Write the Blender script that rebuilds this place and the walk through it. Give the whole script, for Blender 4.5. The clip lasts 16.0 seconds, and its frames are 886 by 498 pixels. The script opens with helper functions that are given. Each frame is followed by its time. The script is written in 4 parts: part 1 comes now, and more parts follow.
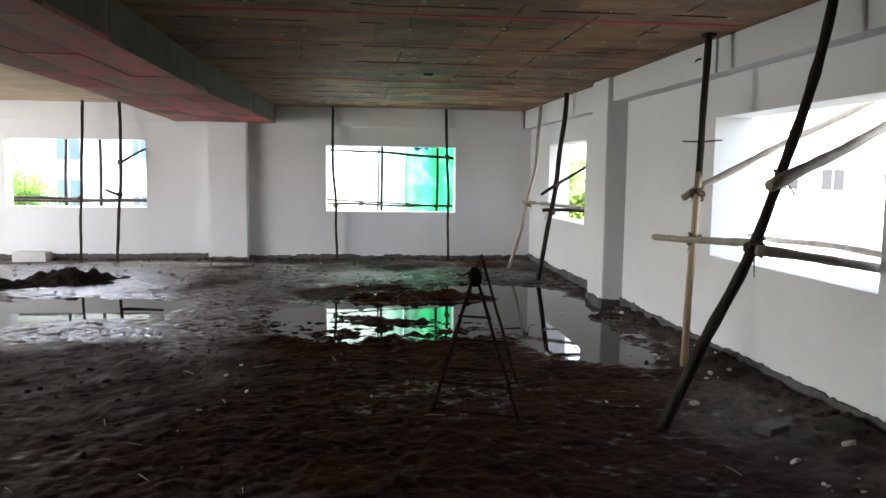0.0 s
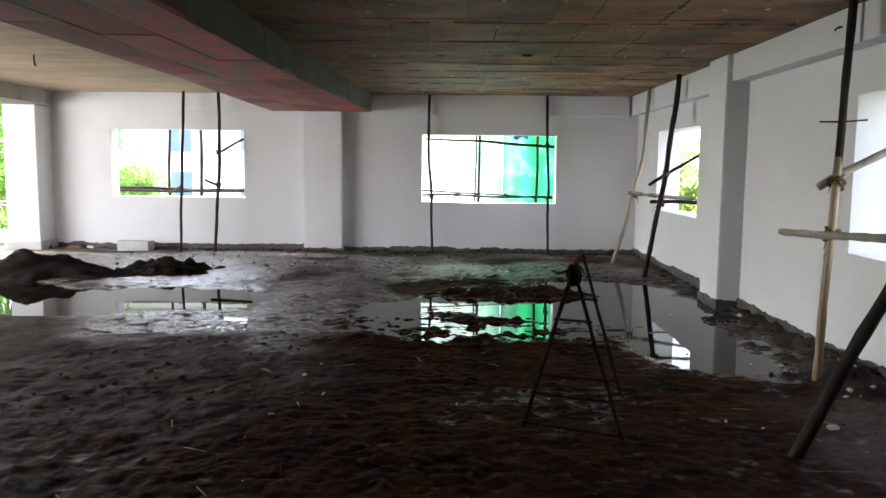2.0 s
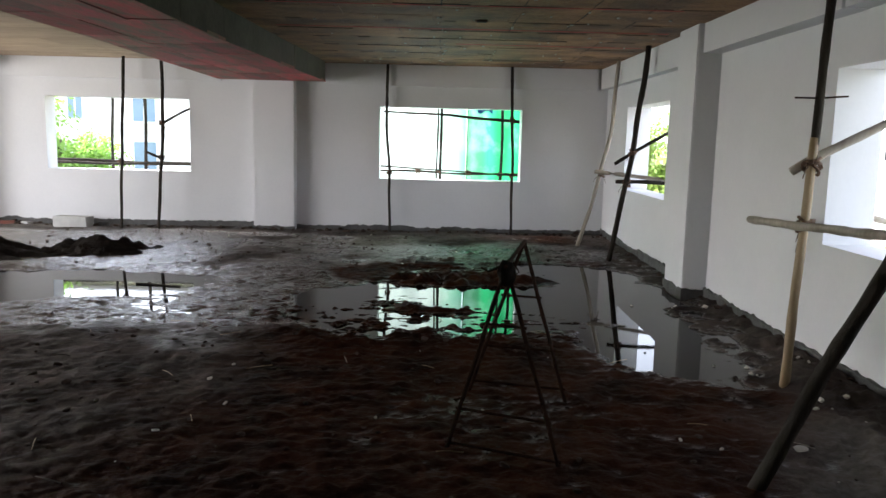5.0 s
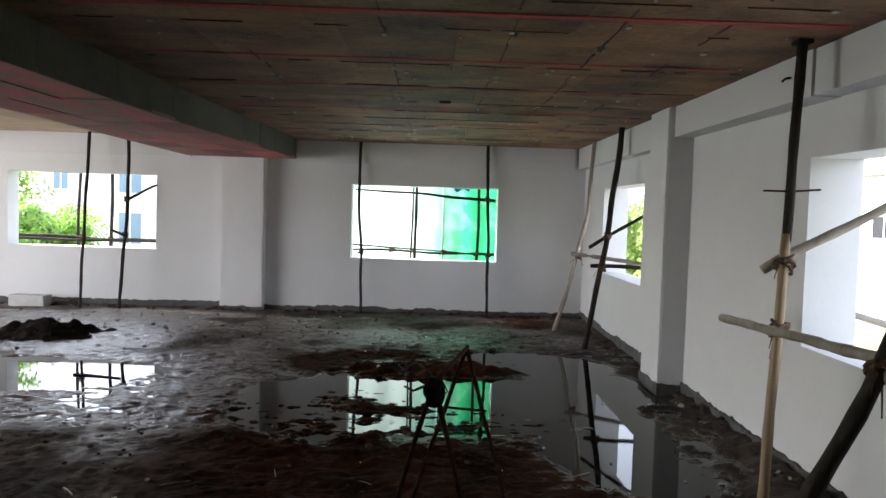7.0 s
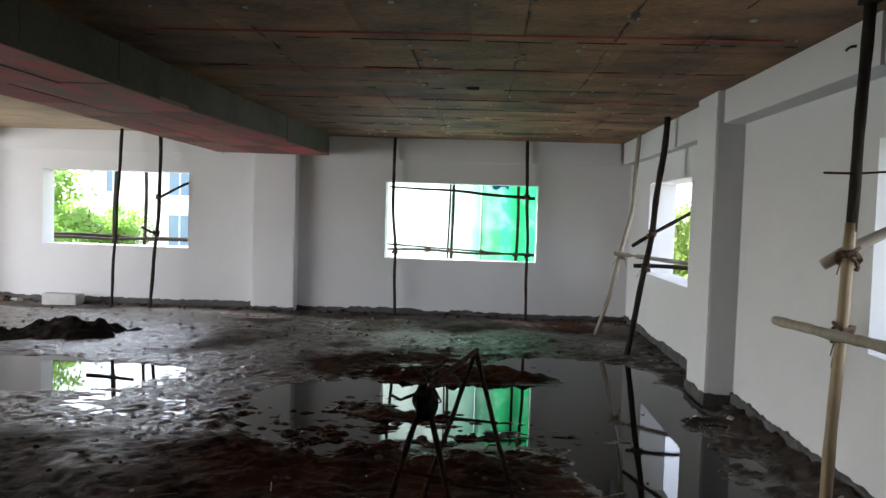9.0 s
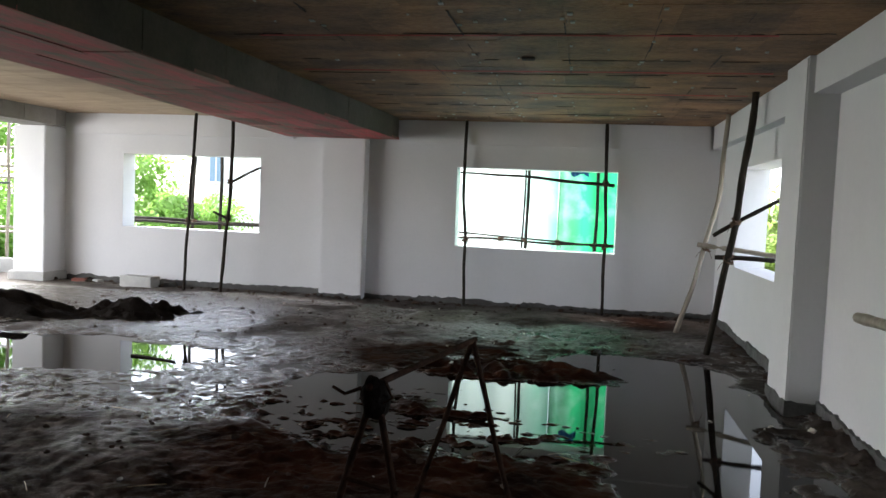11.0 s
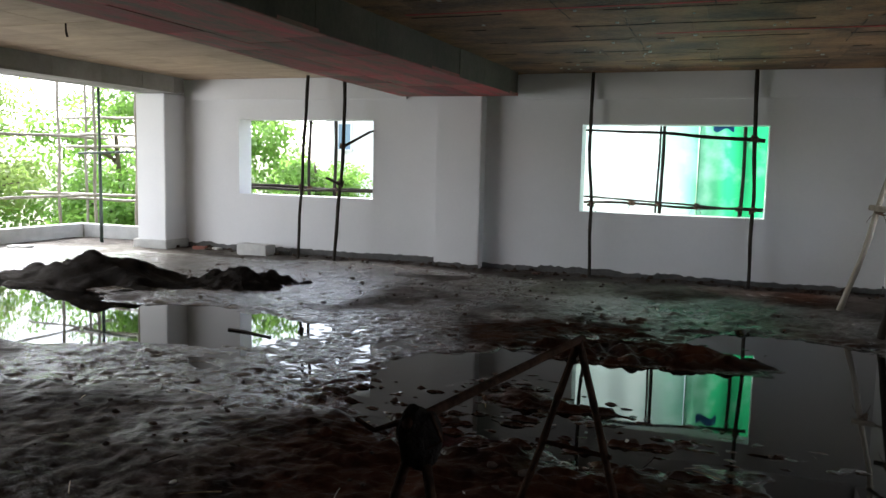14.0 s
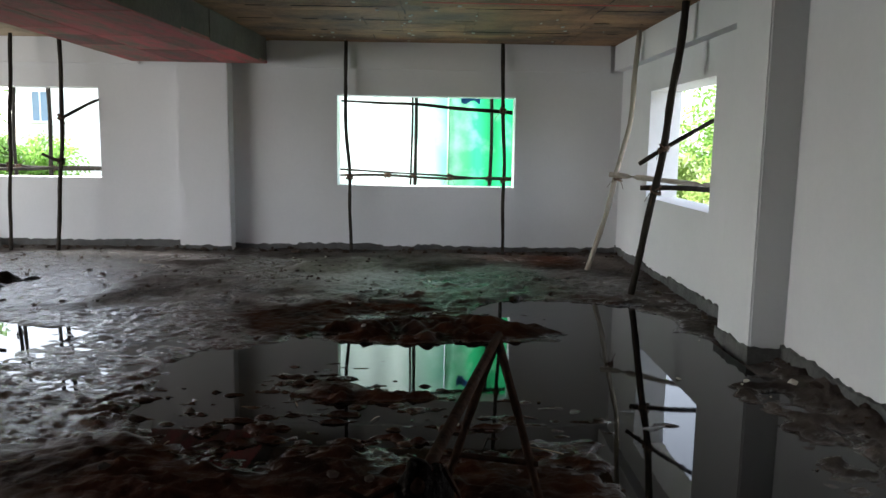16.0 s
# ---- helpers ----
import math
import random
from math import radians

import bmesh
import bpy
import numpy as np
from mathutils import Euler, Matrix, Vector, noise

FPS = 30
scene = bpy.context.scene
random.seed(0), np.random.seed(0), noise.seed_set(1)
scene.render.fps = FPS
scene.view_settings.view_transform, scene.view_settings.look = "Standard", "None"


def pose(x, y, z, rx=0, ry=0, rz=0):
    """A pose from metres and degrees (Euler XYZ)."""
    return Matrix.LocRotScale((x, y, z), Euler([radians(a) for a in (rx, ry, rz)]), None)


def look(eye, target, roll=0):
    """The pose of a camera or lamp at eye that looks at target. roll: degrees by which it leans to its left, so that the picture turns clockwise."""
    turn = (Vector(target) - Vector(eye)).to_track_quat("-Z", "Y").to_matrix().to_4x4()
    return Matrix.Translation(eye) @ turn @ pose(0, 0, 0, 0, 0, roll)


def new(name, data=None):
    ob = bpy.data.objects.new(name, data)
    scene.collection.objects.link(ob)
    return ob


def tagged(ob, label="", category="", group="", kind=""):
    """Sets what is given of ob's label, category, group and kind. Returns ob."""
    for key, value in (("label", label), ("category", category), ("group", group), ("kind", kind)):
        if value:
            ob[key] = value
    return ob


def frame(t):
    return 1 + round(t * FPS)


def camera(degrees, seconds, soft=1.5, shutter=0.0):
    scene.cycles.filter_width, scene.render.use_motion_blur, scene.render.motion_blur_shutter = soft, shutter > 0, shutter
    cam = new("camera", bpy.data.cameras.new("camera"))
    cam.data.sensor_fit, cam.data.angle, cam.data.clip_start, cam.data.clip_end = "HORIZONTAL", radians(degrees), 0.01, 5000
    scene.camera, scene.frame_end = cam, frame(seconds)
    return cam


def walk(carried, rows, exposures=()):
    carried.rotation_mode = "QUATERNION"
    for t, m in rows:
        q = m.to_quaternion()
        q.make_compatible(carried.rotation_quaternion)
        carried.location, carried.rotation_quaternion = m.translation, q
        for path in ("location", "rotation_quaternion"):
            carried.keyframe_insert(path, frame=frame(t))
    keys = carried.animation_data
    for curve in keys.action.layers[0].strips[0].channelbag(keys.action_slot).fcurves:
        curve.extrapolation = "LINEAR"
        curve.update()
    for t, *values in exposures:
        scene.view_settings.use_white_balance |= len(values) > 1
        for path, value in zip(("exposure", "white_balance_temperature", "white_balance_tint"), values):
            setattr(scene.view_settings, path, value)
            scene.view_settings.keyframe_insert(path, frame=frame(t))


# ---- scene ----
cam = camera(59.6, 16.0)
PATH = [
    (0, (-0.033, -0.106, 1.608), (0.19, 1.872, 1.415), 0.7),
    (0.5, (-0.018, 0.007, 1.594), (0.138, 1.993, 1.417), 0.7),
    (1, (-0.037, 0.183, 1.568), (0.088, 2.169, 1.376), 0.7),
    (1.5, (0.021, 0.329, 1.564), (0.081, 2.317, 1.35), 0.7),
    (2, (0.068, 0.435, 1.561), (0.031, 2.423, 1.346), 0.6),
    (2.5, (0.147, 0.527, 1.57), (0.018, 2.512, 1.359), 0.8),
    (3, (0.19, 0.52, 1.569), (0.035, 2.499, 1.327), 0.5),
    (3.5, (0.255, 0.642, 1.547), (0.121, 2.617, 1.265), 0.5),
    (4, (0.248, 0.795, 1.533), (0.188, 2.773, 1.243), 0.5),
    (6.5, (0.687, 1.51, 1.716), (0.735, 3.503, 1.557), 1.7),
    (7, (0.709, 1.578, 1.726), (0.743, 3.575, 1.626), 1.8),
    (7.5, (0.78, 1.643, 1.724), (0.8, 3.64, 1.622), 1.2),
    (8, (0.86, 1.805, 1.689), (0.846, 3.802, 1.577), 0.9),
    (8.5, (0.904, 1.967, 1.686), (0.843, 3.963, 1.575), 1.2),
    (9, (0.931, 2.073, 1.636), (0.834, 4.069, 1.543), 1.8),
    (11.5, (1.389, 2.793, 1.533), (1.01, 4.752, 1.4), 2.3),
    (12, (1.298, 2.962, 1.523), (0.941, 4.923, 1.358), 2.1),
    (12.5, (1.199, 3.116, 1.507), (0.854, 5.078, 1.32), 2.3),
    (13, (1.232, 3.229, 1.512), (0.802, 5.173, 1.323), 2.0),
    (13.5, (1.267, 3.431, 1.483), (0.667, 5.329, 1.288), 1.6),
    (14, (1.307, 3.464, 1.493), (0.631, 5.334, 1.278), 1.4),
    (14.5, (1.298, 3.481, 1.483), (0.708, 5.377, 1.24), 1.4),
    (15, (1.154, 3.558, 1.489), (0.757, 5.499, 1.217), 1.4),
    (15.5, (0.897, 3.595, 1.492), (0.723, 5.567, 1.205), 1.3),
    (16, (0.758, 3.742, 1.495), (0.777, 5.724, 1.222), 0.9),
]
walk(cam, [(t, look(eye, target, roll)) for t, eye, target, roll in PATH],
     exposures=[(0, 3.35, 6350, 13), (3.5, 3.2, 6300, 13), (7, 2.9, 6300, 13), (9, 2.9, 6250, 12), (12.5, 2.83, 6200, 11), (13.5, 2.45, 6180, 10), (14.5, 2.5, 6150, 10), (16, 2.72, 6200, 10)])

# ---------------------------------------------------------------- light
world = bpy.data.worlds.new("sky")
scene.world = world
world.use_nodes = True
wn, wl = world.node_tree.nodes, world.node_tree.links
wn.clear()
sky = wn.new("ShaderNodeTexSky")
sky.sky_type = "NISHITA"
sky.sun_disc = False
sky.sun_elevation, sky.sun_rotation = radians(40), radians(-70)
sky.dust_density, sky.air_density = 1.5, 1.0
bg = wn.new("ShaderNodeBackground")
bg.inputs["Strength"].default_value = 0.15
wo = wn.new("ShaderNodeOutputWorld")
haze = wn.new("ShaderNodeHueSaturation")
haze.inputs["Saturation"].default_value = 0.4
wl.new(sky.outputs[0], haze.inputs["Color"])
wl.new(haze.outputs[0], bg.inputs[0])
wl.new(bg.outputs[0], wo.inputs[0])
sun = new("sun", bpy.data.lights.new("sun", "SUN"))
sun.data.energy, sun.data.angle, sun.data.color = 3.4, radians(20), (1, 0.98, 0.95)
sun.matrix_world = look((-24, 9, 21), (0, 0, 0))
# added area lamp, standing in for daylight through the open west side; brightens the left wall
bay_light = new("bay_fill_lamp", bpy.data.lights.new("bay_fill_lamp", "AREA"))
bay_light.data.shape, bay_light.data.size, bay_light.data.size_y = "RECTANGLE", 4.6, 2.0
bay_light.data.energy, bay_light.data.color = 38, (1, 0.97, 0.96)
bay_light.matrix_world = look((-9.6, 9.2, 1.4), (-3.0, 12.6, 1.3))

# ---------------------------------------------------------------- materials


def material(name, color=(0.5, 0.5, 0.5), rough=0.6, metal=0.0, second=None, scale=3.0, fine=40.0, bump=0.2,
             island=0.0, spread=0.5, rough_var=0.1, stretch=(1, 1, 1), dist=0.02, random_object=0.0):
    """Two scales of noise mix two colours; fine noise gives relief; islands or objects may vary in brightness."""
    m = bpy.data.materials.new(name)
    m.use_nodes = True
    n, l = m.node_tree.nodes, m.node_tree.links
    b = n["Principled BSDF"]
    b.inputs["Metallic"].default_value = metal
    tc = n.new("ShaderNodeTexCoord")
    mp = n.new("ShaderNodeMapping")
    mp.inputs["Scale"].default_value = stretch
    l.new(tc.outputs["Object"], mp.inputs[0])
    big, small = n.new("ShaderNodeTexNoise"), n.new("ShaderNodeTexNoise")
    for node, s, d in ((big, scale, 5), (small, fine, 4)):
        node.inputs["Scale"].default_value, node.inputs["Detail"].default_value = s, d
        node.inputs["Roughness"].default_value = 0.6
        l.new(mp.outputs[0], node.inputs["Vector"])
    ramp = n.new("ShaderNodeMapRange")
    ramp.inputs["From Min"].default_value, ramp.inputs["From Max"].default_value = 0.5 - spread / 2, 0.5 + spread / 2
    add = n.new("ShaderNodeMath")
    add.operation = "MULTIPLY_ADD"
    l.new(small.outputs[0], add.inputs[0])
    add.inputs[1].default_value = 0.35
    l.new(big.outputs[0], add.inputs[2])
    sub = n.new("ShaderNodeMath")
    sub.operation = "SUBTRACT"
    l.new(add.outputs[0], sub.inputs[0])
    sub.inputs[1].default_value = 0.175
    l.new(sub.outputs[0], ramp.inputs[0])
    mix = n.new("ShaderNodeMix")
    mix.data_type = "RGBA"
    second = second or tuple(c * 0.75 for c in color)
    mix.inputs["A"].default_value, mix.inputs["B"].default_value = (*color, 1), (*second, 1)
    l.new(ramp.outputs[0], mix.inputs["Factor"])
    out = mix.outputs["Result"]
    if island or random_object:
        hsv = n.new("ShaderNodeHueSaturation")
        src = n.new("ShaderNodeNewGeometry").outputs["Random Per Island"] if island else n.new("ShaderNodeObjectInfo").outputs["Random"]
        mr = n.new("ShaderNodeMapRange")
        a = island or random_object
        mr.inputs["To Min"].default_value, mr.inputs["To Max"].default_value = 1 - a, 1 + a
        l.new(src, mr.inputs[0])
        l.new(mr.outputs[0], hsv.inputs["Value"])
        l.new(out, hsv.inputs["Color"])
        out = hsv.outputs[0]
    l.new(out, b.inputs["Base Color"])
    rr = n.new("ShaderNodeMapRange")
    rr.inputs["To Min"].default_value, rr.inputs["To Max"].default_value = max(0, rough - rough_var), min(1, rough + rough_var)
    l.new(small.outputs[0], rr.inputs[0])
    l.new(rr.outputs[0], b.inputs["Roughness"])
    if bump:
        bp = n.new("ShaderNodeBump")
        bp.inputs["Strength"].default_value, bp.inputs["Distance"].default_value = bump, dist
        l.new(small.outputs[0], bp.inputs["Height"])
        l.new(bp.outputs[0], b.inputs["Normal"])
    return m


PAINT = material("white distemper", (0.74, 0.74, 0.75), 0.85, second=(0.62, 0.63, 0.64), scale=0.8, fine=25, bump=0.06, spread=0.9)
CEMENT = material("bare wet cement", (0.11, 0.11, 0.105), 0.75, second=(0.045, 0.044, 0.042), scale=4, fine=30, bump=0.5)
CONCRETE = material("grey concrete", (0.30, 0.29, 0.27), 0.8, second=(0.20, 0.19, 0.175), scale=2, fine=20, bump=0.3, island=0.18)
BOARDS = material("board marked concrete ceiling", (0.35, 0.185, 0.078), 0.7, second=(0.06, 0.032, 0.016), scale=1.5, fine=22, bump=0.45,
                  island=0.24, spread=0.42, stretch=(1.0, 1.5, 1))
BEAMPINK = material("red stained board marks", (0.40, 0.065, 0.07), 0.7, second=(0.15, 0.10, 0.075), scale=2.6, fine=20, bump=0.5, island=0.4,
                    spread=0.26, stretch=(2.2, 0.45, 1))
# main beam's side concrete, darkened so its shade is in the colour
BEAMSIDE = material("raw concrete darkened for shade", (0.085, 0.074, 0.058), 0.8, second=(0.035, 0.031, 0.025), scale=2, fine=20, bump=0.3, island=0.25)
# tan concrete, made paler than BOARDS to carry some of the bay's daylight
PALEBOARDS = material("tan board marked concrete, lightened", (0.44, 0.33, 0.22), 0.7, second=(0.30, 0.22, 0.15), scale=2.4, fine=16, bump=0.4, island=0.12, spread=0.4, stretch=(0.6, 2.2, 1))
JOINT = material("dark joint grime", (0.035, 0.03, 0.025), 0.9, second=(0.06, 0.05, 0.04))
REDLINE = material("red chalk line", (0.62, 0.05, 0.055), 0.8, second=(0.33, 0.06, 0.05), scale=2, fine=30, bump=0.1, spread=0.5)
SCRAP = material("torn pale tape scraps", (0.5, 0.5, 0.44), 0.7, second=(0.35, 0.36, 0.3))
BAMBOO = material("yellow bamboo", (0.33, 0.235, 0.125), 0.5, second=(0.17, 0.115, 0.06), scale=6, fine=30, bump=0.25, stretch=(1, 1, 0.25))
PALEBAMBOO = material("weathered pale bamboo", (0.36, 0.32, 0.26), 0.6, second=(0.17, 0.14, 0.105), scale=6, fine=30, bump=0.25, stretch=(1, 1, 0.25))
DARKWOOD = material("dark muddy wooden pole", (0.05, 0.042, 0.035), 0.75, second=(0.02, 0.017, 0.014), scale=7, fine=40, bump=0.6, stretch=(1, 1, 0.3))
GREYWOOD = material("grey mud-caked pole", (0.058, 0.052, 0.044), 0.75, second=(0.02, 0.017, 0.014), scale=5, fine=35, bump=0.6, stretch=(1, 1, 0.35))
ROPE = material("brown coir rope", (0.13, 0.07, 0.04), 0.9, second=(0.06, 0.035, 0.02), scale=20, fine=90, bump=0.6)
RUST = material("rusted steel bar", (0.045, 0.024, 0.015), 0.85, metal=0.0, second=(0.008, 0.005, 0.004), scale=10, fine=60, bump=0.4)
BLOCK = material("pale aerated block", (0.50, 0.50, 0.48), 0.9, second=(0.36, 0.36, 0.345), scale=5, fine=60, bump=0.4)
BRICKRED = material("red brick scrap", (0.28, 0.10, 0.07), 0.85, second=(0.16, 0.07, 0.055), scale=9, fine=50, bump=0.5)
SAND = material("wet dark sand", (0.022, 0.018, 0.015), 0.9, second=(0.007, 0.006, 0.005), scale=3, fine=45, bump=0.8, dist=0.03)
CLOD = material("mud clods", (0.07, 0.05, 0.038), 0.65, second=(0.03, 0.022, 0.018), scale=10, fine=50, bump=0.7, island=0.4)
PALECHIP = material("pale plaster chips", (0.55, 0.52, 0.46), 0.8, second=(0.36, 0.33, 0.28), scale=9, fine=40, island=0.3)
STEEL = material("dark green painted steel prop", (0.05, 0.075, 0.06), 0.5, metal=0.3, second=(0.03, 0.04, 0.035), scale=9)
BARK = material("tree bark", (0.17, 0.13, 0.09), 0.9, second=(0.08, 0.06, 0.045), scale=5, fine=30, bump=0.6)
HOUSEPAINT = material("white house paint", (0.78, 0.78, 0.78), 0.8, second=(0.66, 0.66, 0.66), scale=0.4, fine=8, bump=0.05)
BLUEGLASS = material("blue window glass", (0.20, 0.29, 0.38), 0.5, second=(0.13, 0.20, 0.28), scale=0.5, bump=0)
DARKGLASS = material("dark window", (0.03, 0.03, 0.035), 0.2, bump=0)
ROOFGREY = material("grey roof sheet", (0.33, 0.31, 0.28), 0.7, second=(0.24, 0.22, 0.2))
REDPAINT = material("faded red paint", (0.45, 0.13, 0.09), 0.8, second=(0.36, 0.10, 0.07))
GROUND = material("grass and earth ground", (0.10, 0.14, 0.04), 0.95, second=(0.14, 0.11, 0.07), scale=0.15, fine=3, bump=0.3)
BLUETARP = material("blue tarpaulin", (0.02, 0.10, 0.36), 0.5, second=(0.015, 0.07, 0.26))


def leafy_cloth(name, color, amount):
    """Thin woven sheet that lets a part of the daylight through."""
    m = material(name, color, 0.6, second=tuple(c * 0.75 for c in color), scale=0.9, fine=60, bump=0.15)
    n, l = m.node_tree.nodes, m.node_tree.links
    tr, mx = n.new("ShaderNodeBsdfTranslucent"), n.new("ShaderNodeMixShader")
    tr.inputs[0].default_value = (*color, 1)
    mx.inputs[0].default_value = amount
    l.new(n["Principled BSDF"].outputs[0], mx.inputs[1])
    l.new(tr.outputs[0], mx.inputs[2])
    l.new(mx.outputs[0], n["Material Output"].inputs[0])
    return m


GREENCLOTH = leafy_cloth("green shade sheeting", (0.02, 0.36, 0.14), 0.55)


def sunlit_cloth(name, green, pale, x0, x1, patch):
    """Green sheeting with sun glare along x and dappled light painted into its colour."""
    m = leafy_cloth(name, green, 0.55)
    n, l = m.node_tree.nodes, m.node_tree.links
    tc, sep, noise = n.new("ShaderNodeTexCoord"), n.new("ShaderNodeSeparateXYZ"), n.new("ShaderNodeTexNoise")
    noise.inputs["Scale"].default_value, noise.inputs["Detail"].default_value = 2.6, 4
    l.new(tc.outputs["Object"], sep.inputs[0])
    l.new(tc.outputs["Object"], noise.inputs["Vector"])
    glare, dapple, both, mix = n.new("ShaderNodeMapRange"), n.new("ShaderNodeMapRange"), n.new("ShaderNodeMath"), n.new("ShaderNodeMix")
    glare.inputs["From Min"].default_value, glare.inputs["From Max"].default_value = x0, x1
    l.new(sep.outputs[0], glare.inputs[0])
    dapple.inputs["From Min"].default_value, dapple.inputs["From Max"].default_value = 0.48, 0.68
    dapple.inputs["To Min"].default_value, dapple.inputs["To Max"].default_value = 0, -patch
    l.new(noise.outputs[0], dapple.inputs[0])
    both.use_clamp = True
    l.new(glare.outputs[0], both.inputs[0])
    l.new(dapple.outputs[0], both.inputs[1])
    mix.data_type = "RGBA"
    mix.inputs["A"].default_value, mix.inputs["B"].default_value = (*pale, 1), (*green, 1)
    l.new(both.outputs[0], mix.inputs["Factor"])
    for node in n:
        if node.type == "BSDF_TRANSLUCENT":
            l.new(mix.outputs["Result"], node.inputs[0])
    l.new(mix.outputs["Result"], n["Principled BSDF"].inputs["Base Color"])
    return m


SUNLITGREEN = sunlit_cloth("green sheeting with painted sunlight", (0.035, 0.42, 0.16), (0.45, 0.80, 0.62), 0.5, 1.3, 0.45)
for m in (SAND, RUST, DARKWOOD, GREYWOOD, CLOD):
    m.node_tree.nodes["Principled BSDF"].inputs["IOR"].default_value = 1.12
LEAF = leafy_cloth("leaf green", (0.20, 0.36, 0.07), 0.55)
LEAFY = leafy_cloth("leaf yellow green", (0.28, 0.38, 0.10), 0.55)


def floor_material():
    """Brown mud, grey cement slurry, drier pale patches and a painted pale sheen by place; wetness from the mesh sets
    the gloss.
    """
    m = bpy.data.materials.new("wet mud floor")
    m.use_nodes = True
    n, l = m.node_tree.nodes, m.node_tree.links
    b = n["Principled BSDF"]
    tc = n.new("ShaderNodeTexCoord")

    def noise_node(scale, detail=6, rough=0.6):
        k = n.new("ShaderNodeTexNoise")
        k.inputs["Scale"].default_value, k.inputs["Detail"].default_value, k.inputs["Roughness"].default_value = scale, detail, rough
        l.new(tc.outputs["Object"], k.inputs["Vector"])
        return k.outputs[0]

    def attr(name):
        k = n.new("ShaderNodeAttribute")
        k.attribute_name = name
        return k.outputs["Fac"]

    def ramp(v, lo, hi, a=0.0, c=1.0):
        k = n.new("ShaderNodeMapRange")
        k.inputs["From Min"].default_value, k.inputs["From Max"].default_value = lo, hi
        k.inputs["To Min"].default_value, k.inputs["To Max"].default_value = a, c
        l.new(v, k.inputs[0])
        return k.outputs[0]

    def mix(f, a, c):
        k = n.new("ShaderNodeMix")
        k.data_type = "RGBA"
        l.new(f, k.inputs["Factor"])
        for key, v in (("A", a), ("B", c)):
            if isinstance(v, tuple):
                k.inputs[key].default_value = (*v, 1)
            else:
                l.new(v, k.inputs[key])
        return k.outputs["Result"]

    mid, fine, grit = noise_node(2.2), noise_node(17), noise_node(90, 3)
    brown = mix(ramp(mid, 0.35, 0.65), (0.048, 0.018, 0.009), (0.011, 0.0048, 0.0028))
    grey = mix(ramp(mid, 0.35, 0.65), (0.115, 0.10, 0.088), (0.036, 0.030, 0.026))
    pale = mix(ramp(fine, 0.3, 0.7), (0.22, 0.21, 0.18), (0.11, 0.10, 0.085))
    c = mix(attr("slurry"), brown, grey)
    c = mix(attr("dry_sheen"), c, pale)
    c = mix(ramp(grit, 0.62, 0.75, 0, 0.3), c, (0.09, 0.062, 0.045))
    l.new(c, b.inputs["Base Color"])
    l.new(ramp(attr("wet"), 0.05, 0.8, 1.09, 1.6), b.inputs["IOR"])
    k = n.new("ShaderNodeMath")
    k.operation = "MULTIPLY_ADD"
    l.new(attr("wet"), k.inputs[0])
    k.inputs[1].default_value = -0.45
    l.new(ramp(fine, 0.3, 0.7, 0.5, 0.7), k.inputs[2])
    l.new(k.outputs[0], b.inputs["Roughness"])
    bp = n.new("ShaderNodeBump")
    bp.inputs["Strength"].default_value, bp.inputs["Distance"].default_value = 0.8, 0.03
    l.new(fine, bp.inputs["Height"])
    bp2 = n.new("ShaderNodeBump")
    bp2.inputs["Strength"].default_value, bp2.inputs["Distance"].default_value = 0.3, 0.006
    l.new(grit, bp2.inputs["Height"])
    l.new(bp.outputs[0], bp2.inputs["Normal"])
    l.new(bp2.outputs[0], b.inputs["Normal"])
    return m


def water_material():
    m = material("muddy puddle water", (0.010, 0.008, 0.006), 0.025, second=(0.006, 0.005, 0.004), scale=1, fine=3, bump=0.015, rough_var=0.015)
    m.node_tree.nodes["Principled BSDF"].inputs["IOR"].default_value = 1.24
    return m


MUD, WATER = floor_material(), water_material()

# ---------------------------------------------------------------- mesh helpers


def to_object(name, bm, mat, parent=None, label="", smooth=False):
    me = bpy.data.meshes.new(name)
    bmesh.ops.recalc_face_normals(bm, faces=bm.faces)
    bm.to_mesh(me)
    bm.free()
    me.materials.append(mat)
    if smooth:
        me.polygons.foreach_set("use_smooth", [True] * len(me.polygons))
    ob = new(name, me)
    if parent:
        ob.parent = parent
    if label:
        ob["label"] = label
    return ob


def part(name, bm, mat, parent, label="", smooth=False):
    return to_object(name, bm, mat, parent, label, smooth)


def box(bm, x0, x1, y0, y1, z0, z1, bevel=0.0):
    r = bmesh.ops.create_cube(bm, size=1, matrix=Matrix.Translation(((x0 + x1) / 2, (y0 + y1) / 2, (z0 + z1) / 2)) @ Matrix.Diagonal((x1 - x0, y1 - y0, z1 - z0, 1)))
    if bevel:
        es = list({e for v in r["verts"] for e in v.link_edges})
        bmesh.ops.bevel(bm, geom=es, offset=bevel, segments=2, affect="EDGES")
    return r


